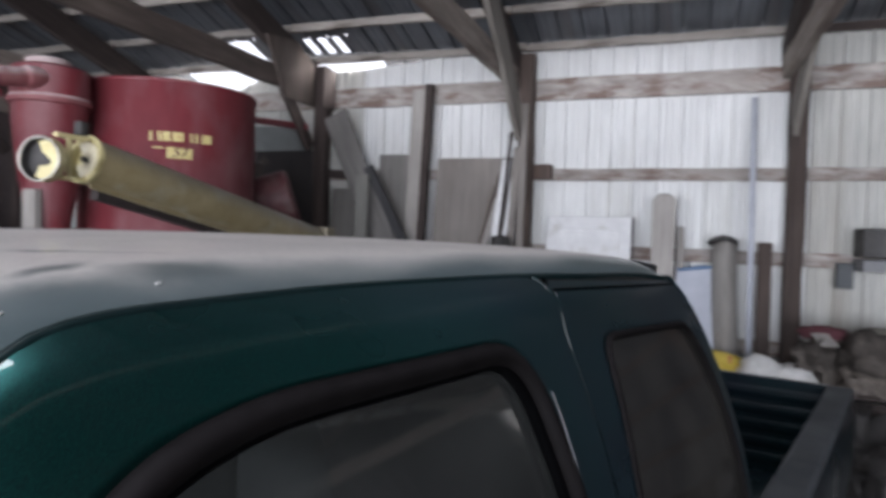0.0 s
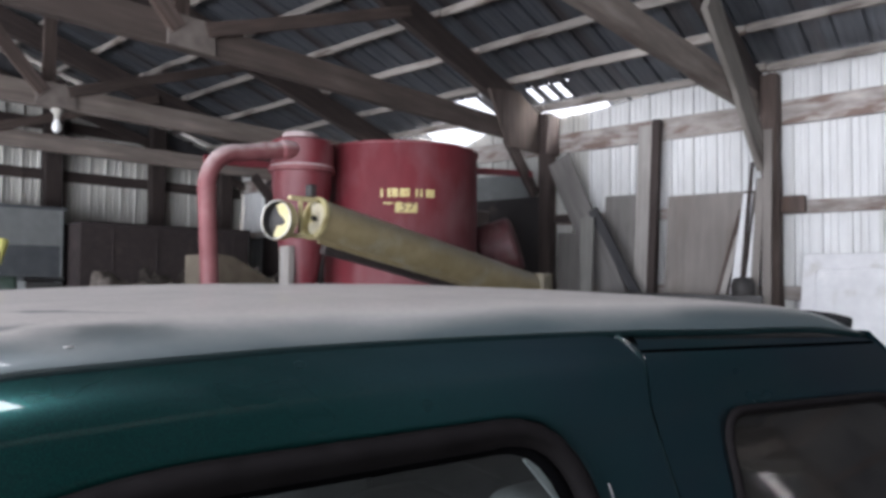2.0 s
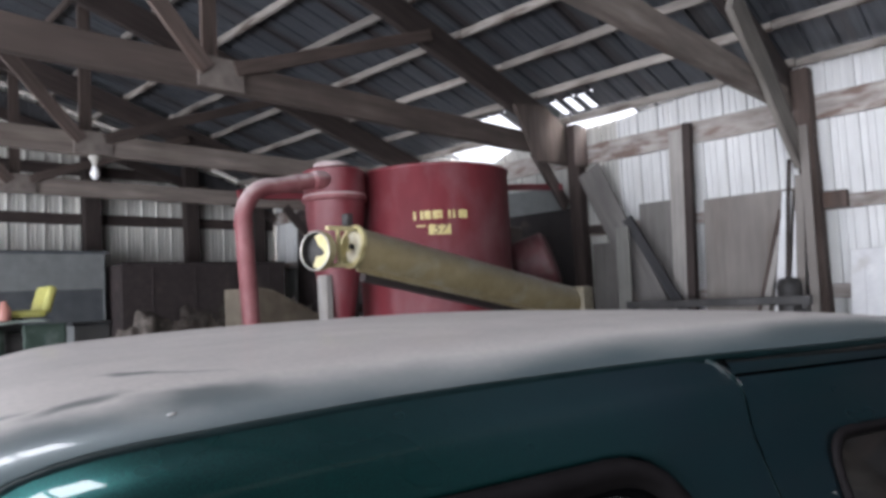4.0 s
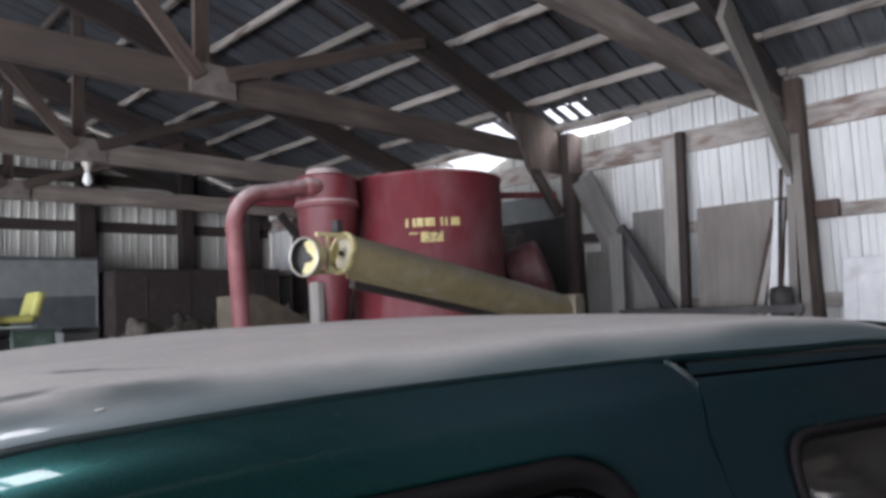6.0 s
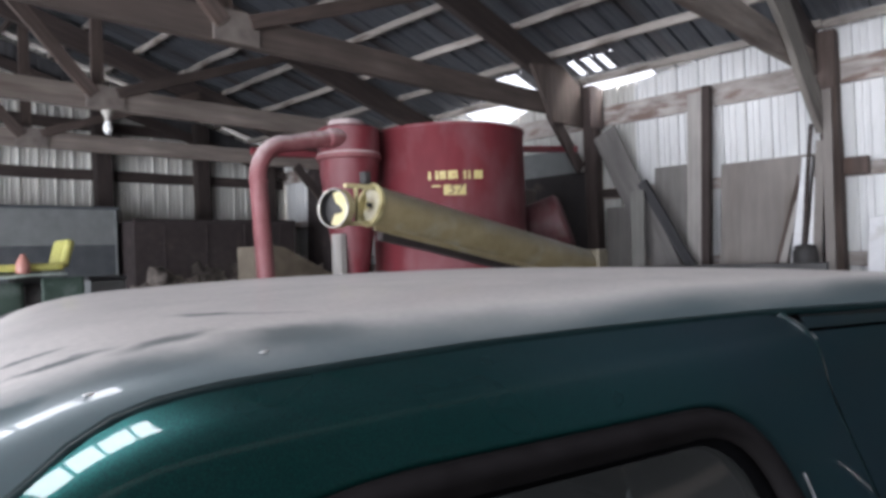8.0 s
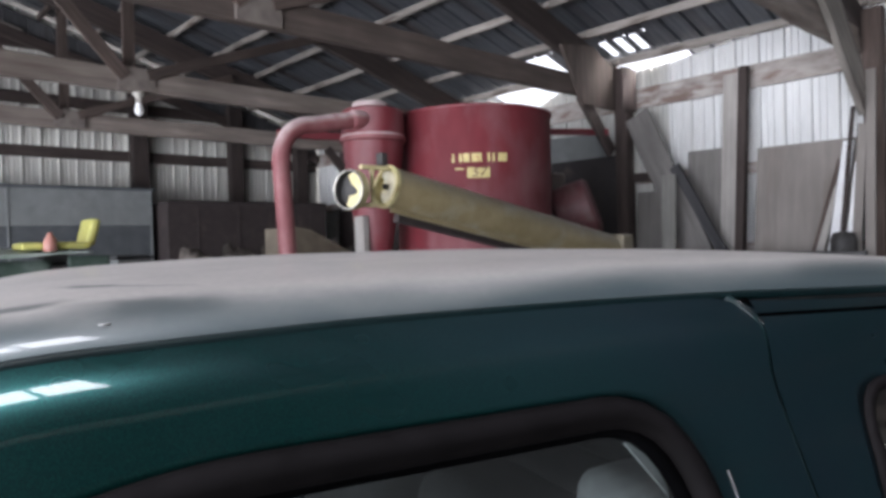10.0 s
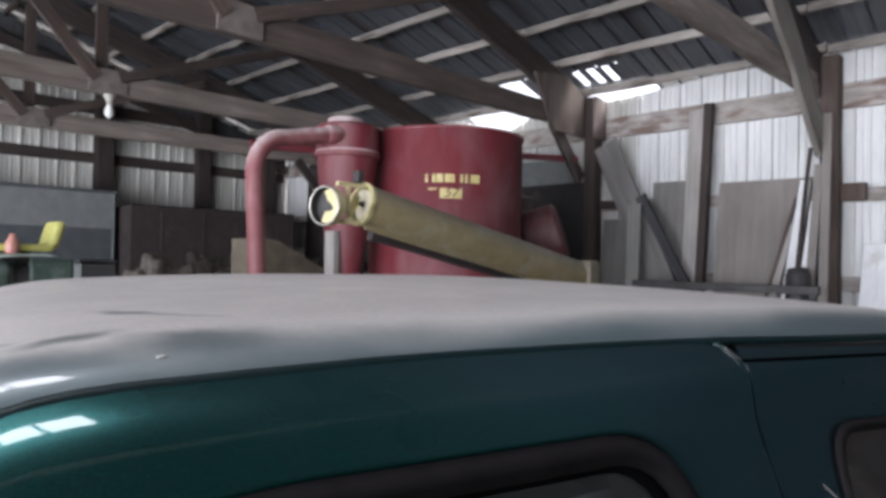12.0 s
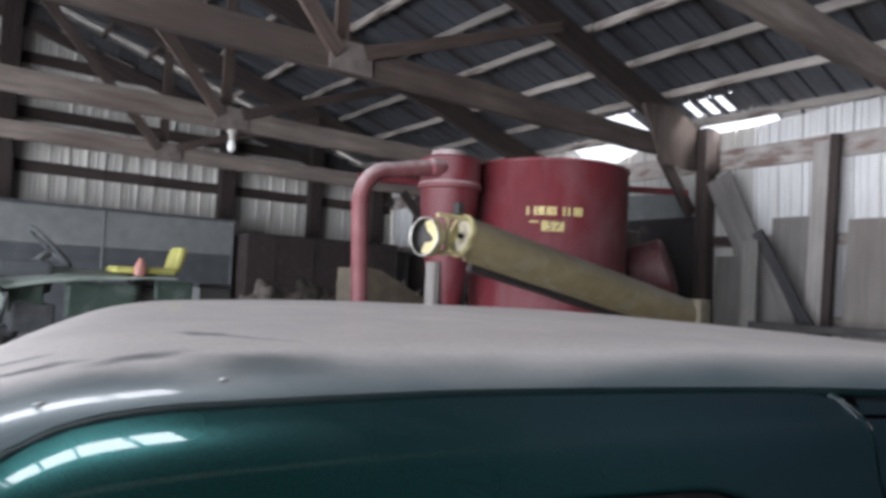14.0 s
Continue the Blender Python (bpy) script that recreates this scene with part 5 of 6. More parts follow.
part("support", bm_beam(1.4, 0.08, 0.08, 0.002), RED_DARK, auger, m=beam_pose(B + Vector((0.05, 0.1, -1.65)), B + Vector((0.05, 0.1, -0.1))))

# ---- things along the east wall ----
def leaning(name, y0, y1, z_top, x_top, x_foot, thick, material, label, category, group="", outline=None, dy=0.0):
    """A flat board standing on the floor and leaning on the wall; outline in (width, height) if it is shaped."""
    h = math.hypot(z_top, x_top - x_foot)
    if outline:
        bm = bm_prism(outline((y1 - y0), h), thick)
    else:
        bm = bm_box((0, 0, 0), (y1 - y0, thick, h), min(0.004, thick * 0.2))
    tilt = math.degrees(math.atan2(x_top - x_foot, z_top))
    m = Matrix.Translation((x_foot, y1, 0.004)) @ pose(0, 0, 0, 0, 0, -90) @ pose(0, 0, 0, -tilt, 0, 0) @ pose(0, 0, 0, 0, dy, 0)
    return solid(name, bm, material, label, category, group, m=m)


leaning("plank", 3.74, 3.9, 3.29, 7.8, 7.62, 0.05, GREY_BOARD, "tall weathered grey plank leaning on the wall", "plank", "planks on the wall", dy=0.8)
leaning("plank", 3.655, 3.735, 3.33, 7.76, 7.55, 0.09, DARK_TIMBER, "tall dark timber leaning beside a grey plank", "plank", "planks on the wall", dy=0.8)
leaning("plywood_sheet", 2.68, 3.55, 2.53, 7.83, 7.5, 0.018, PLYWOOD, "weathered grey-brown plywood sheet leaning on the wall", "plywood", "plywood on the wall")
leaning("plywood_sheet", 3.9, 4.26, 2.58, 7.85, 7.7, 0.018, DIM_BOARD, "narrow grey plywood offcut leaning on the wall", "plywood", "plywood on the wall")
leaning("plywood_sheet", 4.56, 4.86, 2.2, 7.85, 7.72, 0.02, DIM_BOARD, "short grey board leaning on the wall", "plywood", "plywood on the wall")
leaning("plank", 4.3, 4.5, 2.34, 7.76, 7.6, 0.025, PLYWOOD, "pale grey plank standing under a slanting one", "plank", "planks on the wall", dy=1.5)
# bundle of battens leaning beside the post: top y and z, foot y, width
for ya, za, yb, w, mat_, lab in ((2.56, 3.06, 2.55, 0.072, PLYWOOD, "tall grey board leaning against the post"), (2.686, 2.77, 2.86, 0.03, DARK_TIMBER, "thin dark pole leaning in a bundle"), (2.735, 2.49, 3.0, 0.085, DOOR_WHITE, "whitish narrow board leaning in a bundle"), (2.803, 2.34, 3.37, 0.03, TIMBER, "thin dark batten leaning in a bundle"), (2.655, 2.3, 2.88, 0.05, DOOR_WHITE, "short white batten leaning in a bundle"), (2.62, 2.62, 2.7, 0.07, PLYWOOD, "narrow grey board leaning in a bundle"), (2.84, 2.1, 3.25, 0.06, GREY_BOARD, "short grey batten leaning in a bundle")):
    x0 = 7.7 - 0.02 * (ya * 10 % 3)
    timber("batten", (x0 - 0.25, yb, 0.01), (x0, ya, za), w, 0.022, mat_, lab, "batten", group="leaning battens", up=(1, 0, 0), wear=0.003)
solid("nailer_block", bm_box((7.8, 2.3, 2.31), (7.9, 2.49, 2.46), 0.006), TIMBER, "dark wood block nailed beside the post", "block")
GREY_DIM = surface("dim_grey_board", (0.16, 0.156, 0.142), (0.26, 0.253, 0.233), 16, 2.0, (0.75, 0.95), bump=0.3, stretch=(1, 1, 0.1), stain=(0.13, 0.11, 0.1))
PLANK_GREY = surface("dull_grey_plank", (0.125, 0.117, 0.11), (0.22, 0.207, 0.195), 16, 2.0, (0.75, 0.95), bump=0.4, stretch=(1, 1, 0.1), stain=(0.14, 0.12, 0.11))
# dark sheets standing in the far corner
leaning("steel_sheet", 9.0, 10.65, 3.3, 7.84, 7.7, 0.02, RUST, "tall dark rusty sheet standing against the far wall", "metal sheet")
solid("steel_sheet", bm_box((7.2, 11.2, 0.0), (7.68, 11.22, 2.47), 0.003), RUST, "dark rusty sheet standing in the corner", "metal sheet")
# dark block nailed on the post, and a dark strip as the girt's shadow beside it
timber("cleat", (7.76, 4.882, 3.1), (7.76, 4.882, 3.56), 0.28, 0.02, DARK_TIMBER, "dark board nailed on the post", "board", up=(0, 1, 0))
timber("rail", (7.86, 4.9, 2.37), (7.86, 4.32, 2.35), 0.05, 0.1, DARK_TIMBER, "short dark strip painting the girt's shadow behind the slanting plank", "rail")
leaning("board", 4.22, 4.37, 2.33, 7.5, 7.4, 0.025, GREY_DIM, "upright grey board standing before the slanting plank", "board")
# planks slanting down from the post
timber("slanting_plank", (7.72, 4.77, 3.03), (7.62, 3.38, 0.03), 0.29, 0.035, PLANK_GREY, "wide grey plank slanting down from the post", "plank", up=(1, 0, 0))
timber("slanting_plank", (7.62, 4.29, 2.42), (7.5, 2.9, 0.05), 0.1, 0.05, DARK_BOARD, "dark slanting timber under the grey plank", "plank", up=(1, 0, 0))
# low steel rack with a dark top rail
rack = thing("steel_rack", "low dark steel rack with a long top rail", "rack")
timber("top_rail", (7.15, 2.48, 1.53), (7.15, 4.1, 1.53), 0.06, 0.07, BLACK_STEEL, parent=rack, wear=0.002)
for yy in (2.52, 4.05):
    for xx in (6.75, 7.15):
        timber("leg", (xx, yy, 0.0), (xx, yy, 1.5), 0.05, 0.05, BLACK_STEEL, parent=rack, wear=0.002, up=(0, 1, 0))
    timber("cross_bar", (6.75, yy, 1.44), (7.15, yy, 1.44), 0.04, 0.05, BLACK_STEEL, parent=rack, wear=0.002)
timber("shelf", (6.95, 2.5, 0.6), (6.95, 4.1, 0.6), 0.4, 0.03, RUST, parent=rack, wear=0.002)
solid("dark_canister", bm_lathe([(0, 0), (0.09, 0), (0.1, 0.02), (0.1, 1.64), (0.08, 1.7), (0, 1.72)], 24), BLACK_STEEL, "tall dark round canister beside the post", "canister", m=Matrix.Translation((7.45, 2.72, 0.005)), smooth=True)

# panelled white door leaning on the wall
door_lean = thing("loose_door", "white panelled house door leaning against the wall", "door", Matrix.Translation((7.2, 2.31, 0.005)) @ pose(0, 0, 0, 0, 0, -90) @ pose(0, 0, 0, -17.5, 0, 0))
part("slab", bm_box((0, 0, 0), (0.83, 0.035, 2.02), 0.004), DOOR_WHITE, door_lean)


def arch(w, h):
    pts = [(0, 0), (w, 0), (w, h - 0.04)]
    pts += [(w * (0.5 + 0.5 * math.cos(a)), h - 0.04 + 0.04 * math.sin(a) ** 0.7) for a in [math.pi * i / 16 for i in range(1, 16)]]
    return pts + [(0, h - 0.04)]


for z0, hh in ((1.1, 0.78), (0.18, 0.75)):
    m = Matrix.Translation((0.12, -0.006, z0))
    pn = part("panel", bm_prism(arch(0.59, hh), 0.01), DOOR_WHITE, door_lean, m=m)
    part("moulding", bm_tube([(x, 0, z) for x, z in arch(0.59, hh)], 0.011, 8, closed=True), DOOR_WHITE, pn, smooth=True)
part("edge_strip", bm_box((0.832, -0.004, 0.0), (0.85, 0.039, 2.02)), DARK_TIMBER, door_lean, "dark bare edge")


def round_top(w, h):
    return [(0, 0), (w, 0)] + [(w / 2 + w / 2 * math.cos(a), h - w * 0.3 + w * 0.3 * math.sin(a)) for a in [math.pi * i / 14 for i in range(15)]]


leaning("picket", 1.08, 1.29, 2.15, 7.72, 7.45, 0.05, GREY_BOARD, "wide pale board with a rounded top leaning on the wall", "board", outline=round_top)
leaning("picket", 1.1, 1.27, 2.165, 7.79, 7.52, 0.06, DARK_TIMBER, "dark board with a rounded top behind a pale one", "board", outline=round_top)
leaning("board", 0.99, 1.06, 1.85, 7.8, 7.66, 0.03, GREY_BOARD, "narrow pale board leaning on the wall", "board")
leaning("foam_sheet", 0.68, 1.05, 1.46, 7.7, 7.45, 0.04, BLUE_GREY, "blue-grey insulation sheet standing on edge", "sheet")
solid("tarp_roll", bm_tube([(7.69, 0.7, 1.485), (7.7, 0.85, 1.47), (7.69, 1.04, 1.44)], [0.012, 0.022, 0.012], 10), BLUE, "strip of blue tarp over the sheet's top edge", "tarp", smooth=True)
# curved grey fender sheet with a dark lip
fs = thing("bent_sheet", "bent grey metal sheet standing on end with a dark curled top", "metal sheet")
bm = bm_grid(lambda u, v: (7.5 - 0.1 * math.sin(u * math.pi) + 0.22 * v, 0.74 - 0.21 * u - 0.25 * (1 - v) ** 2 * 0.4 + 0.0, 0.0 + 1.7 * v + 0.04 * math.sin(u * math.pi)), 12, 12)
part("sheet", thicken(bm, 0.006), GREY_BOARD, fs, smooth=True)
part("curled_lip", bm_tube([(7.72 - 0.1 * math.sin(u * math.pi), 0.76 - 0.22 * u, 1.71 + 0.04 * math.sin(u * math.pi)) for u in [i / 10 for i in range(11)]], 0.03, 10), BLACK_STEEL, fs, smooth=True)
solid("white_pipe", bm_tube([(7.6, 0.4, 0.0), (7.72, 0.43, 3.05)], 0.026, 16), BLUE_GREY, "tall grey-white plastic pipe leaning on the girts", "pipe", smooth=True)
leaning("board", 0.22, 0.34, 1.72, 7.82, 7.68, 0.04, TIMBER, "short brown board leaning beside a post", "board")
# dark panel and pale board against the wall beside the post
leaning("steel_sheet", 5.06, 6.5, 2.64, 7.83, 7.68, 0.03, surface("blackened_sheet", (0.017, 0.015, 0.016), (0.036, 0.031, 0.031), 6, 1.5, (0.7, 0.9), bump=0.08, stain=(0.06, 0.045, 0.042)), "tall blackened steel sheet leaning on the wall behind the mixer", "metal sheet")
leaning("pale_board", 5.2, 6.5, 2.96, 7.88, 7.78, 0.02, GREY_PANEL, "faded grey board with a slanting edge behind the dark panel", "board", outline=lambda w, h: [(0, 0), (w - 0.02, 0), (w - 0.02, h - 0.3), (w - 0.2, h - 0.03), (0, h)])
# low bench with sacks and clutter
bench = thing("low_bench", "low rough timber bench under sacks and clutter", "bench")
part("bench_top", bm_box((6.95, -1.4, 0.52), (7.55, 1.0, 0.58), 0.006), DARK_TIMBER, bench)
# dark board added in place of the shade under the bench
part("front_board", bm_box((6.925, -1.4, 0.02), (6.948, 1.0, 0.5), 0.004), DARK_TIMBER, bench)
for bx in (7.0, 7.48):
    for by in (-1.3, -0.2, 0.9):
        part("leg", bm_box((bx - 0.04, by - 0.04, 0.0), (bx + 0.04, by + 0.04, 0.52), 0.004), DARK_TIMBER, bench)
for seed, (px, py, pz, rx, ry, rz, mt, lab) in enumerate((
        (7.25, 0.72, 0.72, 0.2, 0.24, 0.14, SACK_YELLOW, "yellow paper sack with a red-brown patch"),
        (7.15, 0.38, 0.69, 0.17, 0.19, 0.16, FOAM_WHITE, "crumpled white plastic sack"),
        (7.2, 0.12, 0.67, 0.17, 0.2, 0.13, FOAM_WHITE, "crumpled white plastic sack"))):
    solid("sack", bm_lump(rx, ry, rz, seed + 1, 0.3), mt, lab + " on the bench", "sack", "sacks on the bench", m=Matrix.Translation((px, py, pz - 0.08)), smooth=True)
rj = random.Random(8)
for i in range(44):
    py = rj.uniform(-1.35, 0.0)
    sz = rj.uniform(0.08, 0.17)
    px, pz = rj.uniform(7.0, 7.5), 0.58 if i < 26 else 0.74
    if i % 3 == 0:
        solid("clutter_box", bm_box((-sz, -sz * 0.8, 0), (sz, sz * 0.8, sz * 1.4), 0.008), JUNK, "dusty brown box in the clutter on the bench", "box", "clutter on the bench", m=Matrix.Translation((px, py, pz)) @ pose(0, 0, 0, 0, 0, rj.uniform(0, 90)))
    else:
        solid("clutter_lump", bm_lump(sz * 1.3, sz * 1.1, sz * 1.1, i + 20, 0.85, 3), JUNK, "dusty brown bundle in the clutter on the bench", "bundle", "clutter on the bench", m=Matrix.Translation((px, py, pz + sz * 0.43)), smooth=True)
solid("red_rag", bm_lump(0.12, 0.17, 0.07, 61, 0.5), CLOTH_RED, "dull red rag on the clutter", "rag", m=Matrix.Translation((7.2, -0.12, 0.98)), smooth=True)
solid("folded_canvas", bm_lump(0.16, 0.24, 0.09, 64, 0.45), surface("pale_dusty_canvas", (0.14, 0.13, 0.11), (0.26, 0.245, 0.21), 12, 3.0, (0.8, 0.95), bump=0.4), "pale dusty canvas bundle on the clutter", "bundle", m=Matrix.Translation((7.2, -0.62, 0.98)), smooth=True)
solid("white_card", bm_box((-0.09, -0.07, 0), (0.09, 0.07, 0.012), 0.002), GREY_BOARD, "white card lying on the clutter", "card", m=Matrix.Translation((7.0, -0.08, 0.96)) @ pose(0, 0, 0, 0, -25, 20))
DARK_JUNK = surface("oily_dark_scrap", (0.02, 0.019, 0.019), (0.06, 0.055, 0.052), 14, 4.0, (0.6, 0.9), bump=0.5, vary=(0.6, 1.5))
rk = random.Random(31)
for i in range(22):
    sz = rk.uniform(0.14, 0.3)
    px, py = rk.uniform(5.3, 6.8), rk.uniform(-1.7, -0.05)
    if i % 3:
        solid("scrap_lump", bm_lump(sz * 1.3, sz, sz * 1.3, i + 220, 0.9, 3), DARK_JUNK, "dark oily lump of scrap heaped on the floor by the bench", "scrap", "scrap by the bench", m=Matrix.Translation((px, py, sz * 0.45)), smooth=True)
    else:
        solid("scrap_crate", bm_box((-sz, -sz * 0.7, 0), (sz, sz * 0.7, sz * 1.7), 0.012), DARK_JUNK, "dark wooden crate in the scrap by the bench", "crate", "scrap by the bench", m=Matrix.Translation((px, py, 0.005)) @ pose(0, 0, 0, 0, 0, rk.uniform(0, 90)))
# dark cabinet on a wall bracket, and a small box below it
cab = thing("wall_cabinet", "small dark cabinet fixed to the wall girts", "cabinet")
part("body", bm_box((7.55, -1.05, 1.62), (7.86, -0.44, 1.87), 0.008), BLACK_STEEL, cab)
part("shelf", bm_box((7.5, -1.05, 1.5), (7.87, -0.44, 1.6), 0.006), surface("grey_shelf_paint", (0.18, 0.18, 0.19), (0.26, 0.26, 0.27), 10, 2.0, (0.6, 0.8), bump=0.05), cab, "grey shelf under the cabinet")
part("bracket", bm_box((7.7, -0.95, 1.44), (7.88, -0.9, 1.51)), BLACK_STEEL, cab)
solid("switch_box", bm_box((7.8, -0.44, 1.33), (7.9, -0.31, 1.56), 0.006), SLATE_PANEL, "small dark electric box on the wall", "switch box")

# ---- things towards the north gable ----
wagon = thing("box_wagon", "long grey box wagon with a dark lower band", "wagon", Matrix.Translation((0.55, 10.35, 0)))
part("upper_side", bm_box((-4.0, 0, 2.05), (4.0, 0.05, 2.52), 0.006), GREY_PANEL, wagon, "faded grey upper panels")
part("lower_side", bm_box((-4.0, 0.004, 0.75), (4.0, 0.05, 2.05), 0.006), SLATE_PANEL, wagon, "dark slate lower band")
part("top_rail", bm_box((-4.03, -0.02, 2.52), (4.03, 0.07, 2.56), 0.006), SLATE_PANEL, wagon)
for rx_ in (-2.6, -1.35, -0.1, 1.1, 2.3, 3.97):
    part("stake", bm_box((rx_ - 0.012, -0.012, 0.75), (rx_ + 0.012, 0.0, 2.52), 0.003), GREY_PANEL, wagon)
part("bed", bm_box((-4.0, 0.0, 0.65), (4.0, 1.0, 0.75)), SLATE_PANEL, wagon)
part("far_side", bm_box((-4.0, 0.95, 0.75), (4.0, 1.0, 2.52)), GREY_PANEL, wagon)
for e in (-4.0, 3.95):
    part("end_board", bm_box((e, 0.05, 0.75), (e + 0.05, 0.95, 2.5)), GREY_PANEL, wagon)
for wx in (-3, -2.2, 3):
    w = part("wheel", bm_lathe([(0.2, -0.1), (0.3, -0.1), (0.34, -0.05), (0.34, 0.05), (0.3, 0.1), (0.2, 0.1), (0, 0.02)], 28), TYRE, wagon, m=Matrix.Translation((wx, 0.2, 0.34)) @ pose(0, 0, 0, 90), smooth=True)
    part("axle", bm_box((wx - 0.05, 0.2, 0.3), (wx + 0.05, 0.8, 0.66)), BLACK_STEEL, wagon)
bin_ = thing("rusty_bin", "dark rusty steel bin standing before the gable", "bin", Matrix.Translation((4.62, 10.0, 0)))
part("front", bm_box((0, 0, 0.0), (2.5, 0.03, 2.36), 0.005), RUST, bin_)
part("side", bm_box((0, 0.03, 0.0), (0.03, 1.0, 2.36)), RUST, bin_)
part("side", bm_box((2.47, 0.03, 0.0), (2.5, 1.0, 2.36)), RUST, bin_)
part("rim", bm_tube([(0, 0, 2.36), (2.5, 0, 2.36)], 0.02, 8), RUST, bin_)
for i in range(4):
    part("rib", bm_box((0.4 + 0.6 * i, -0.01, 0.1), (0.43 + 0.6 * i, 0.0, 2.3), 0.003), RUST, bin_)
for i in range(16):
    sz = rj.uniform(0.14, 0.26)
    solid("scrap_lump", bm_lump(sz * 1.6, sz, sz, i + 70, 0.5, 2), JUNK, "dusty lump of scrap before the rusty bin", "scrap", "scrap before the bin", m=Matrix.Translation((rj.uniform(4.2, 6.6), rj.uniform(8.9, 9.5), sz * 0.3)), smooth=True)
table = thing("scrap_table", "dark bench loaded with dusty scrap", "bench")
part("top", bm_box((4.2, 8.7, 1.1), (6.7, 9.4, 1.15), 0.006), DARK_TIMBER, table)
for bx in (4.25, 6.6):
    for by in (8.76, 9.32):
        part("leg", bm_box((bx, by, 0), (bx + 0.08, by + 0.08, 1.1)), DARK_TIMBER, table)
for i in range(14):
    sz = rj.uniform(0.2, 0.3)
    solid("scrap_piece", bm_lump(sz * 0.9, sz * 0.8, sz * 1.25, i + 120, 0.9, 3), JUNK, "dusty lump of scrap on the dark bench", "scrap", "scrap on the bench", m=Matrix.Translation((4.35 + i * 0.165, rj.uniform(8.85, 9.2), 1.15 + sz * 0.43)), smooth=True)
hop = thing("tan_hopper", "tan sheet-metal hopper with a sloping side", "hopper", Matrix.Translation((4.72, 6.6, 0)))
part("body", bm_prism([(-0.15, 0.0), (0.9, 0.0), (0.9, 1.44), (0.47, 1.64), (0.2, 1.78), (0.02, 1.87), (-0.15, 1.9)], 0.6), GRAIN, hop)
part("rim", bm_tube([(-0.15, -0.01, 1.9), (0.02, -0.01, 1.87), (0.2, -0.01, 1.78), (0.47, -0.01, 1.64), (0.9, -0.01, 1.44)], 0.01, 8), GRAIN, hop)

# bare lamp under the truss
lamp = thing("pendant_bulb", "bare white bulb in a pale socket under the truss", "lamp", Matrix.Translation((3.46, 7.48, 0)))
part("socket", bm_lathe([(0, 3.21), (0.05, 3.21), (0.055, 3.19), (0.03, 3.16), (0.025, 3.11), (0.0, 3.11)], 20), CREAM, lamp, smooth=True)
part("bulb", bm_lathe([(0.02, 3.115), (0.03, 3.09), (0.042, 3.05), (0.04, 3.02), (0.02, 2.99), (0, 2.985)], 24), BULB, lamp, smooth=True)

# ---- the green tractor ----
TRACTOR_GREY = surface("dusty_grey_castings", (0.045, 0.049, 0.052), (0.125, 0.132, 0.136), 9, 4.0, (0.7, 0.95), bump=0.4, vary=(0.6, 1.3))
tr = thing("tractor", "old faded green tractor with a yellow vinyl seat", "tractor", Matrix.Translation((1.3, 5.75, 0)))


def deck(u, v):
    """Flat top sheet, its near edge dipping towards the hood."""
    front = Vector((0.245 + 0.95 * u, -0.27, 1.64 + 0.086 * (1 - (1 - u) ** 2.4)))
    back = Vector((0.1 + 1.12 * u, 0.3, 1.797 - 0.06 * u))
    p = front.lerp(back, v)
    p.z += 0.01 * noise.noise(Vector((u * 4, v * 3, 2)))
    return p


part("deck_sheet", thicken(bm_grid(deck, 24, 8), 0.012), TRACTOR_DUSTY, tr, "dusty dented sheet-metal deck", smooth=True)
# green skirt plates under the deck with dark gaps between them
for x0, x1, zb in ((0.27, 0.45, 1.5), (0.56, 0.98, 1.46), (1.07, 1.31, 1.45)):
    bm = bm_grid(lambda u, v: (x0 + (x1 - x0) * u + 0.01 * noise.noise(Vector((v * 5, x0, 1))), -0.2 + 0.014 * noise.noise(Vector((u * 3 + x0 * 9, v * 3, 4))), 1.655 + 0.045 * min(1.0, x0) + (zb - 1.68) * v + 0.02 * v * noise.noise(Vector((u * 6, x0 * 7, 3)))), 12, 6)
    part("skirt_plate", thicken(bm, 0.008), TRACTOR_GREEN, tr, "dented green skirt plate", smooth=True)
rg = random.Random(12)
for i in range(9):
    hx, hz, sz = 0.18 + 0.105 * i, 1.28 + 0.09 * (i % 3), rg.uniform(0.06, 0.1)
    if i % 2:
        bm = bm_lathe([(0, -sz), (sz * 0.75, -sz), (sz * 0.85, -sz * 0.85), (sz * 0.85, sz * 0.3), (sz * 0.55, sz * 0.45), (sz * 0.5, sz), (0, sz)], 20)
    else:
        bm = bm_box((-sz * 1.3, -sz, -sz), (sz * 1.3, sz, sz * 0.9), sz * 0.25, 3)
    part("gear_housing", bm, TRACTOR_GREY, tr, m=pose(hx, -0.13, hz, rg.uniform(60, 110), rg.uniform(-20, 20), rg.uniform(-30, 30)), smooth=bool(i % 2))
part("rear_panel", bm_box((0.99, -0.15, 1.1), (1.28, 0.2, 1.66), 0.03, 2), BLACK_STEEL, tr)
part("hood", thicken(bm_grid(lambda u, v: (-0.9 + 0.99 * u + 0.12 * (1 - v) * u, -0.3 + 0.6 * v, 1.56 + 0.11 * u + (0.02 + 0.09 * u) * v + 0.012 * noise.noise(Vector((u * 5, v * 4, 8)))), 18, 10), 0.008), TRACTOR_DUSTY, tr, "dusty green hood sheet", smooth=True)
bm = bm_prism([(-0.9, 1.38), (-0.5, 1.44), (-0.3, 1.42), (-0.14, 1.47), (-0.04, 1.455), (0.08, 1.49), (0.205, 1.47), (0.235, 1.52), (0.245, 1.58), (0.215, 1.625), (0.2, 1.672), (-0.06, 1.652), (-0.5, 1.61), (-0.9, 1.565)], 0.012)
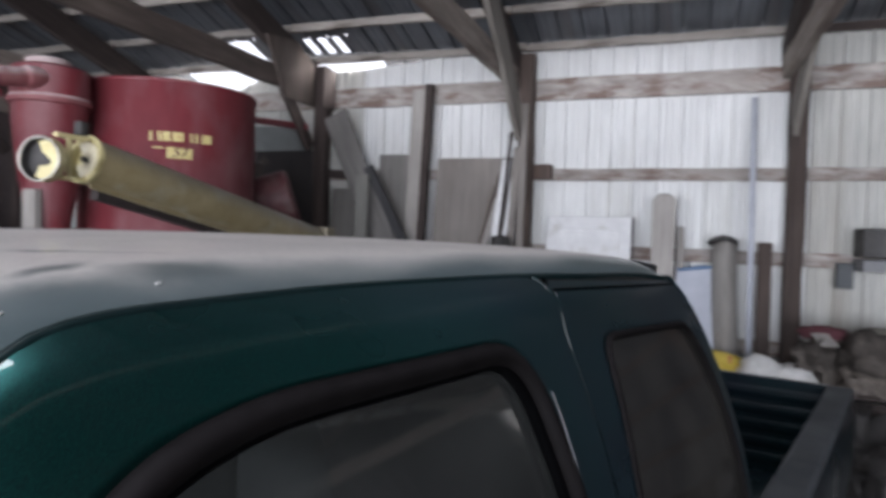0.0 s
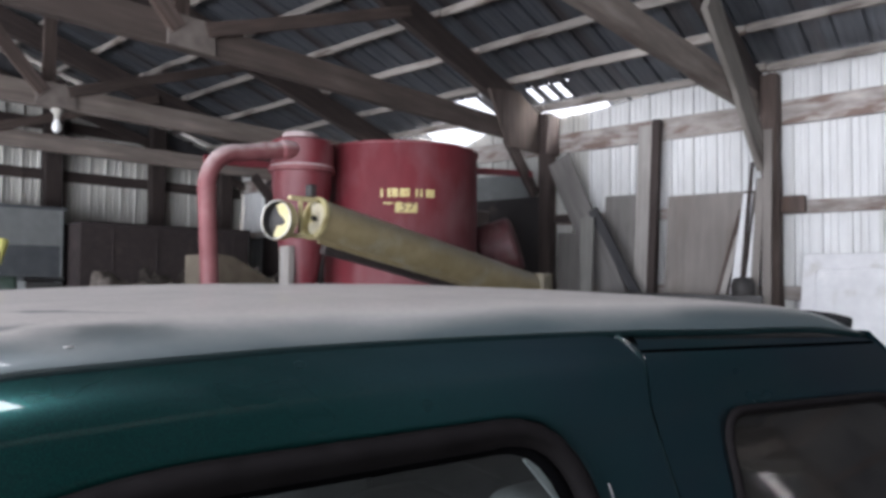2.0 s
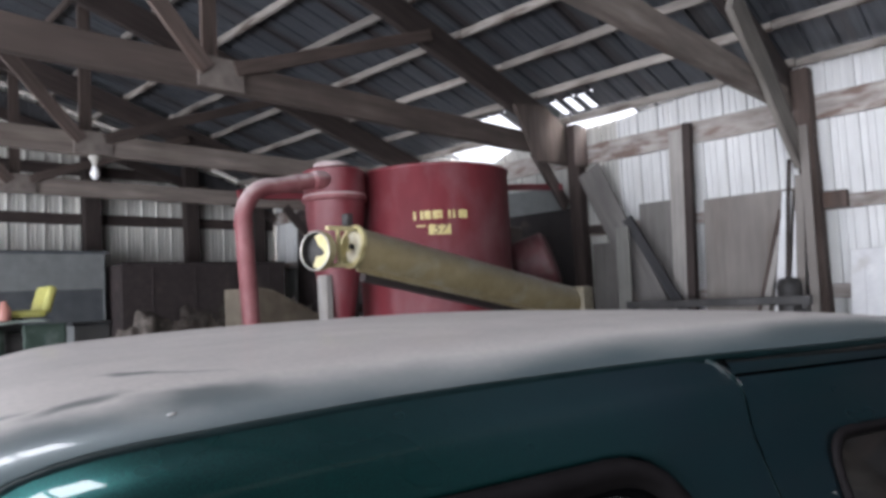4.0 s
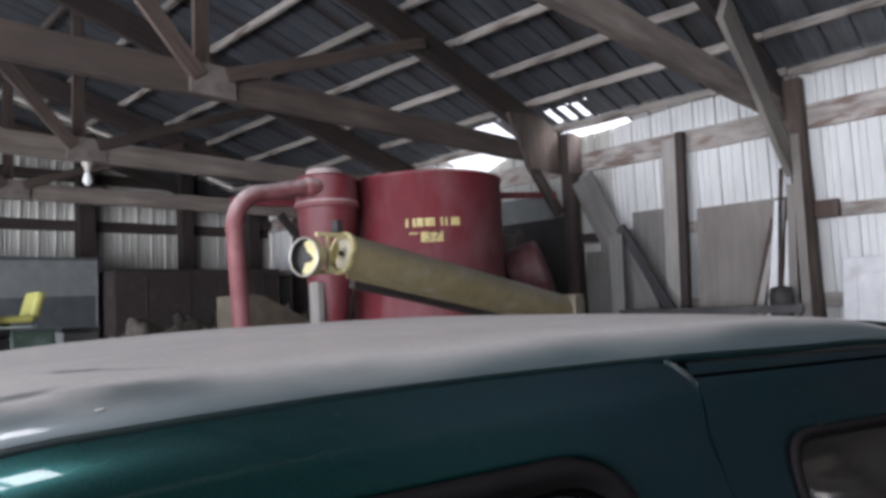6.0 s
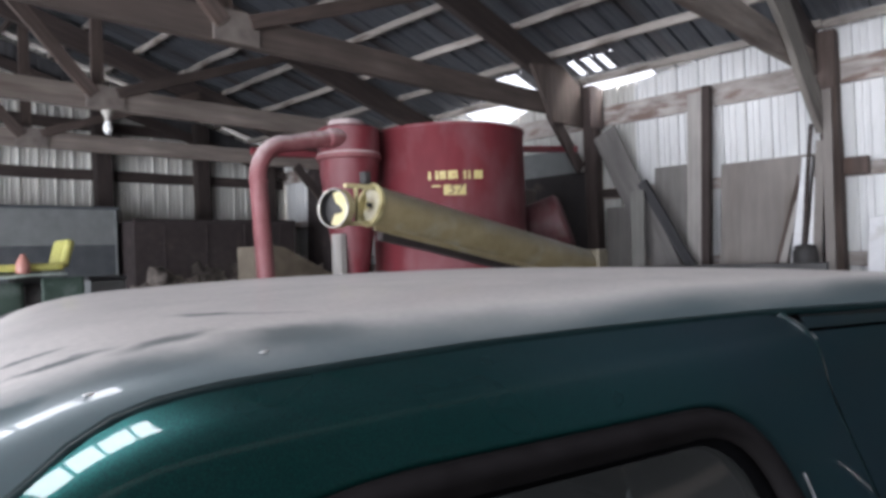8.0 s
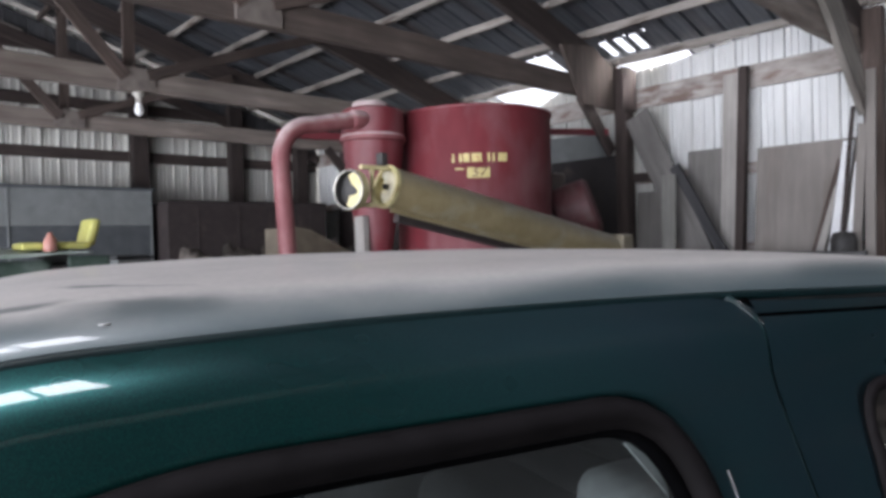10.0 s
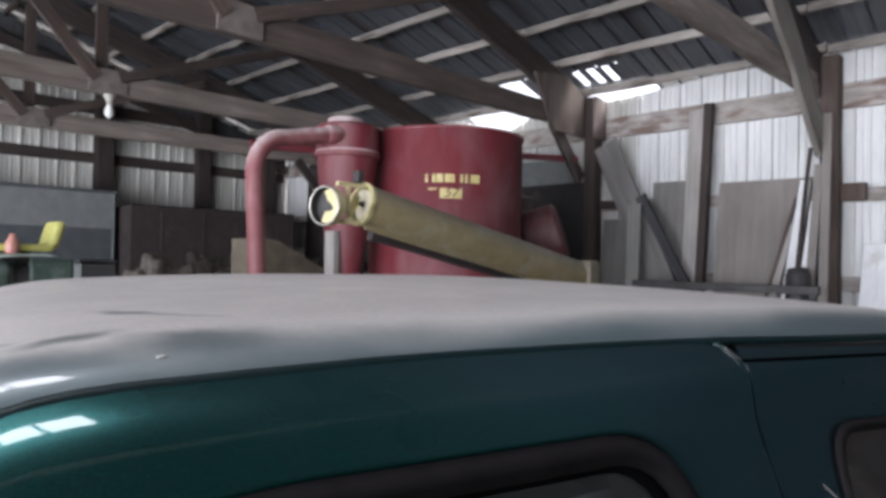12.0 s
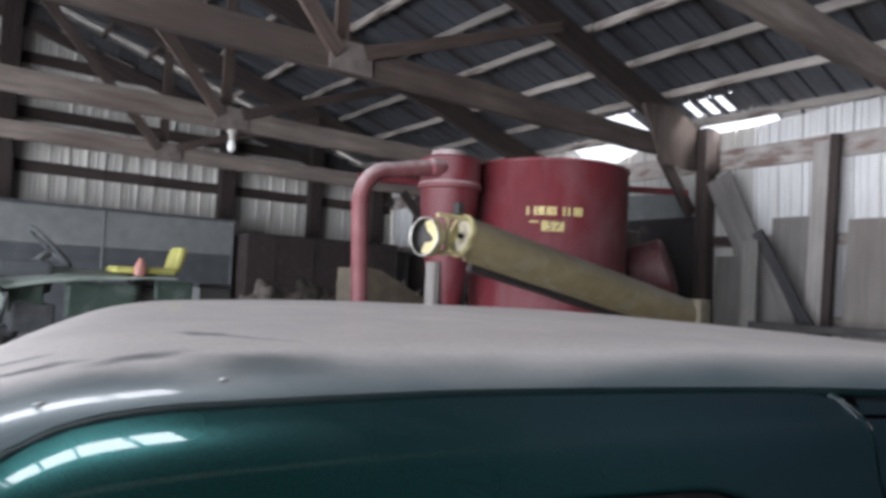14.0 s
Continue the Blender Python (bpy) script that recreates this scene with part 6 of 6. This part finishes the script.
part("hood_side", bm, TRACTOR_DUSTY, tr, "flat green hood side with a torn lower edge", m=Matrix.Translation((0, -0.315, 0)))
part("white_post", bm_tube([(-0.1, 0.35, 1.95), (-0.06, 0.33, 1.82), (0.0, 0.3, 1.5)], 0.022, 12), DOOR_WHITE, tr, "white exhaust stack", smooth=True)
part("engine", bm_box((-0.8, -0.22, 0.7), (0.5, 0.22, 1.3), 0.03), BLACK_STEEL, tr)
for i in range(7):
    sz = rg.uniform(0.06, 0.1)
    if i % 2:
        bm = bm_box((-sz * 1.4, -sz * 0.6, -sz), (sz * 1.4, sz * 0.6, sz), sz * 0.2, 2)
    else:
        bm = bm_lathe([(0, -sz), (sz, -sz), (sz, sz * 0.5), (sz * 0.7, sz * 0.7), (0, sz * 0.7)], 20)
    part("engine_casting", bm, TRACTOR_GREY, tr, m=pose(-0.75 + 0.16 * i, -0.24, 1.24 + 0.08 * (i % 3), rg.uniform(60, 120), 0, rg.uniform(-25, 25)), smooth=False)
part("chassis", bm_box((-1.6, -0.15, 0.5), (1.4, 0.15, 0.75), 0.03), TRACTOR_GREEN, tr)
for wx, wy, wr in ((0.95, -0.55, 0.62), (0.95, 0.75, 0.62), (-1.35, -0.45, 0.36), (-1.35, 0.65, 0.36)):
    w = part("wheel", bm_lathe([(wr * 0.55, -0.14), (wr * 0.9, -0.15), (wr, -0.1), (wr, 0.1), (wr * 0.9, 0.15), (wr * 0.55, 0.14)], 36), TYRE, tr, m=Matrix.Translation((wx, wy, wr)) @ pose(0, 0, 0, 90), smooth=True)
    part("rim", bm_lathe([(0, -0.03), (wr * 0.4, -0.04), (wr * 0.56, -0.12), (wr * 0.56, 0.12), (wr * 0.4, 0.04), (0, 0.03)], 28), SEAT_YELLOW, w, smooth=True)
# seat
part("seat_cushion", bm_box((0.82, -0.22, 1.745), (1.2, 0.1, 1.79), 0.022, 3), SEAT_YELLOW, tr, "yellow vinyl cushion", smooth=True)
part("seat_back", bm_box((-0.028, -0.13, 0), (0.028, 0.13, 0.175), 0.025, 3), SEAT_YELLOW, tr, "yellow vinyl backrest", smooth=True, m=pose(1.2, -0.06, 1.765, 0, 15, 0))
part("seat_post", bm_box((0.95, -0.1, 1.2), (1.1, 0.05, 1.75), 0.01), BLACK_STEEL, tr)
ring = [(0.16 * math.cos(a), 0.16 * math.sin(a), 0) for a in [2 * math.pi * i / 32 for i in range(32)]]
sw = part("steering_wheel", bm_tube(ring, 0.014, 10, closed=True), TRACTOR_GREY, tr, m=Matrix.Translation((0.485, 0.0, 1.888)) @ pose(0, 0, 0, 0, 45, 0), smooth=True)
for a in (90, 210, 330):
    part("spoke", bm_tube([(0, 0, -0.02), (0.155 * math.cos(radians(a)), 0.155 * math.sin(radians(a)), 0)], 0.009, 8), TRACTOR_GREY, sw)
part("steering_column", bm_tube([(0.5, 0, 1.87), (0.33, 0, 1.73), (0.2, 0, 1.3)], 0.022, 12), GREY_PANEL, tr, smooth=True)
part("column_cowl", bm_box((0.2, -0.1, 1.6), (0.5, 0.1, 1.8), 0.03, 2), SLATE_PANEL, tr)
solid("orange_bottle", bm_lathe([(0, 0), (0.045, 0), (0.05, 0.01), (0.05, 0.07), (0.035, 0.1), (0.022, 0.115), (0.022, 0.135), (0, 0.135)], 20), ORANGE, "small orange-red plastic bottle standing by the tractor seat", "bottle", m=Matrix.Translation((2.265, 5.505, 1.732)) @ Matrix.Diagonal((0.75, 0.75, 0.86, 1)), smooth=True)
box = thing("metal_box", "pale grey upright metal box beyond the tractor", "box", Matrix.Translation((2.92, 6.15, 0)))
part("body", bm_box((-0.12, -0.12, 0.0), (0.12, 0.12, 1.66), 0.012, 2), GREY_PANEL, box)
part("lid", bm_box((-0.13, -0.13, 1.662), (0.13, 0.13, 1.69), 0.008, 2), TRACTOR_GREY, box)
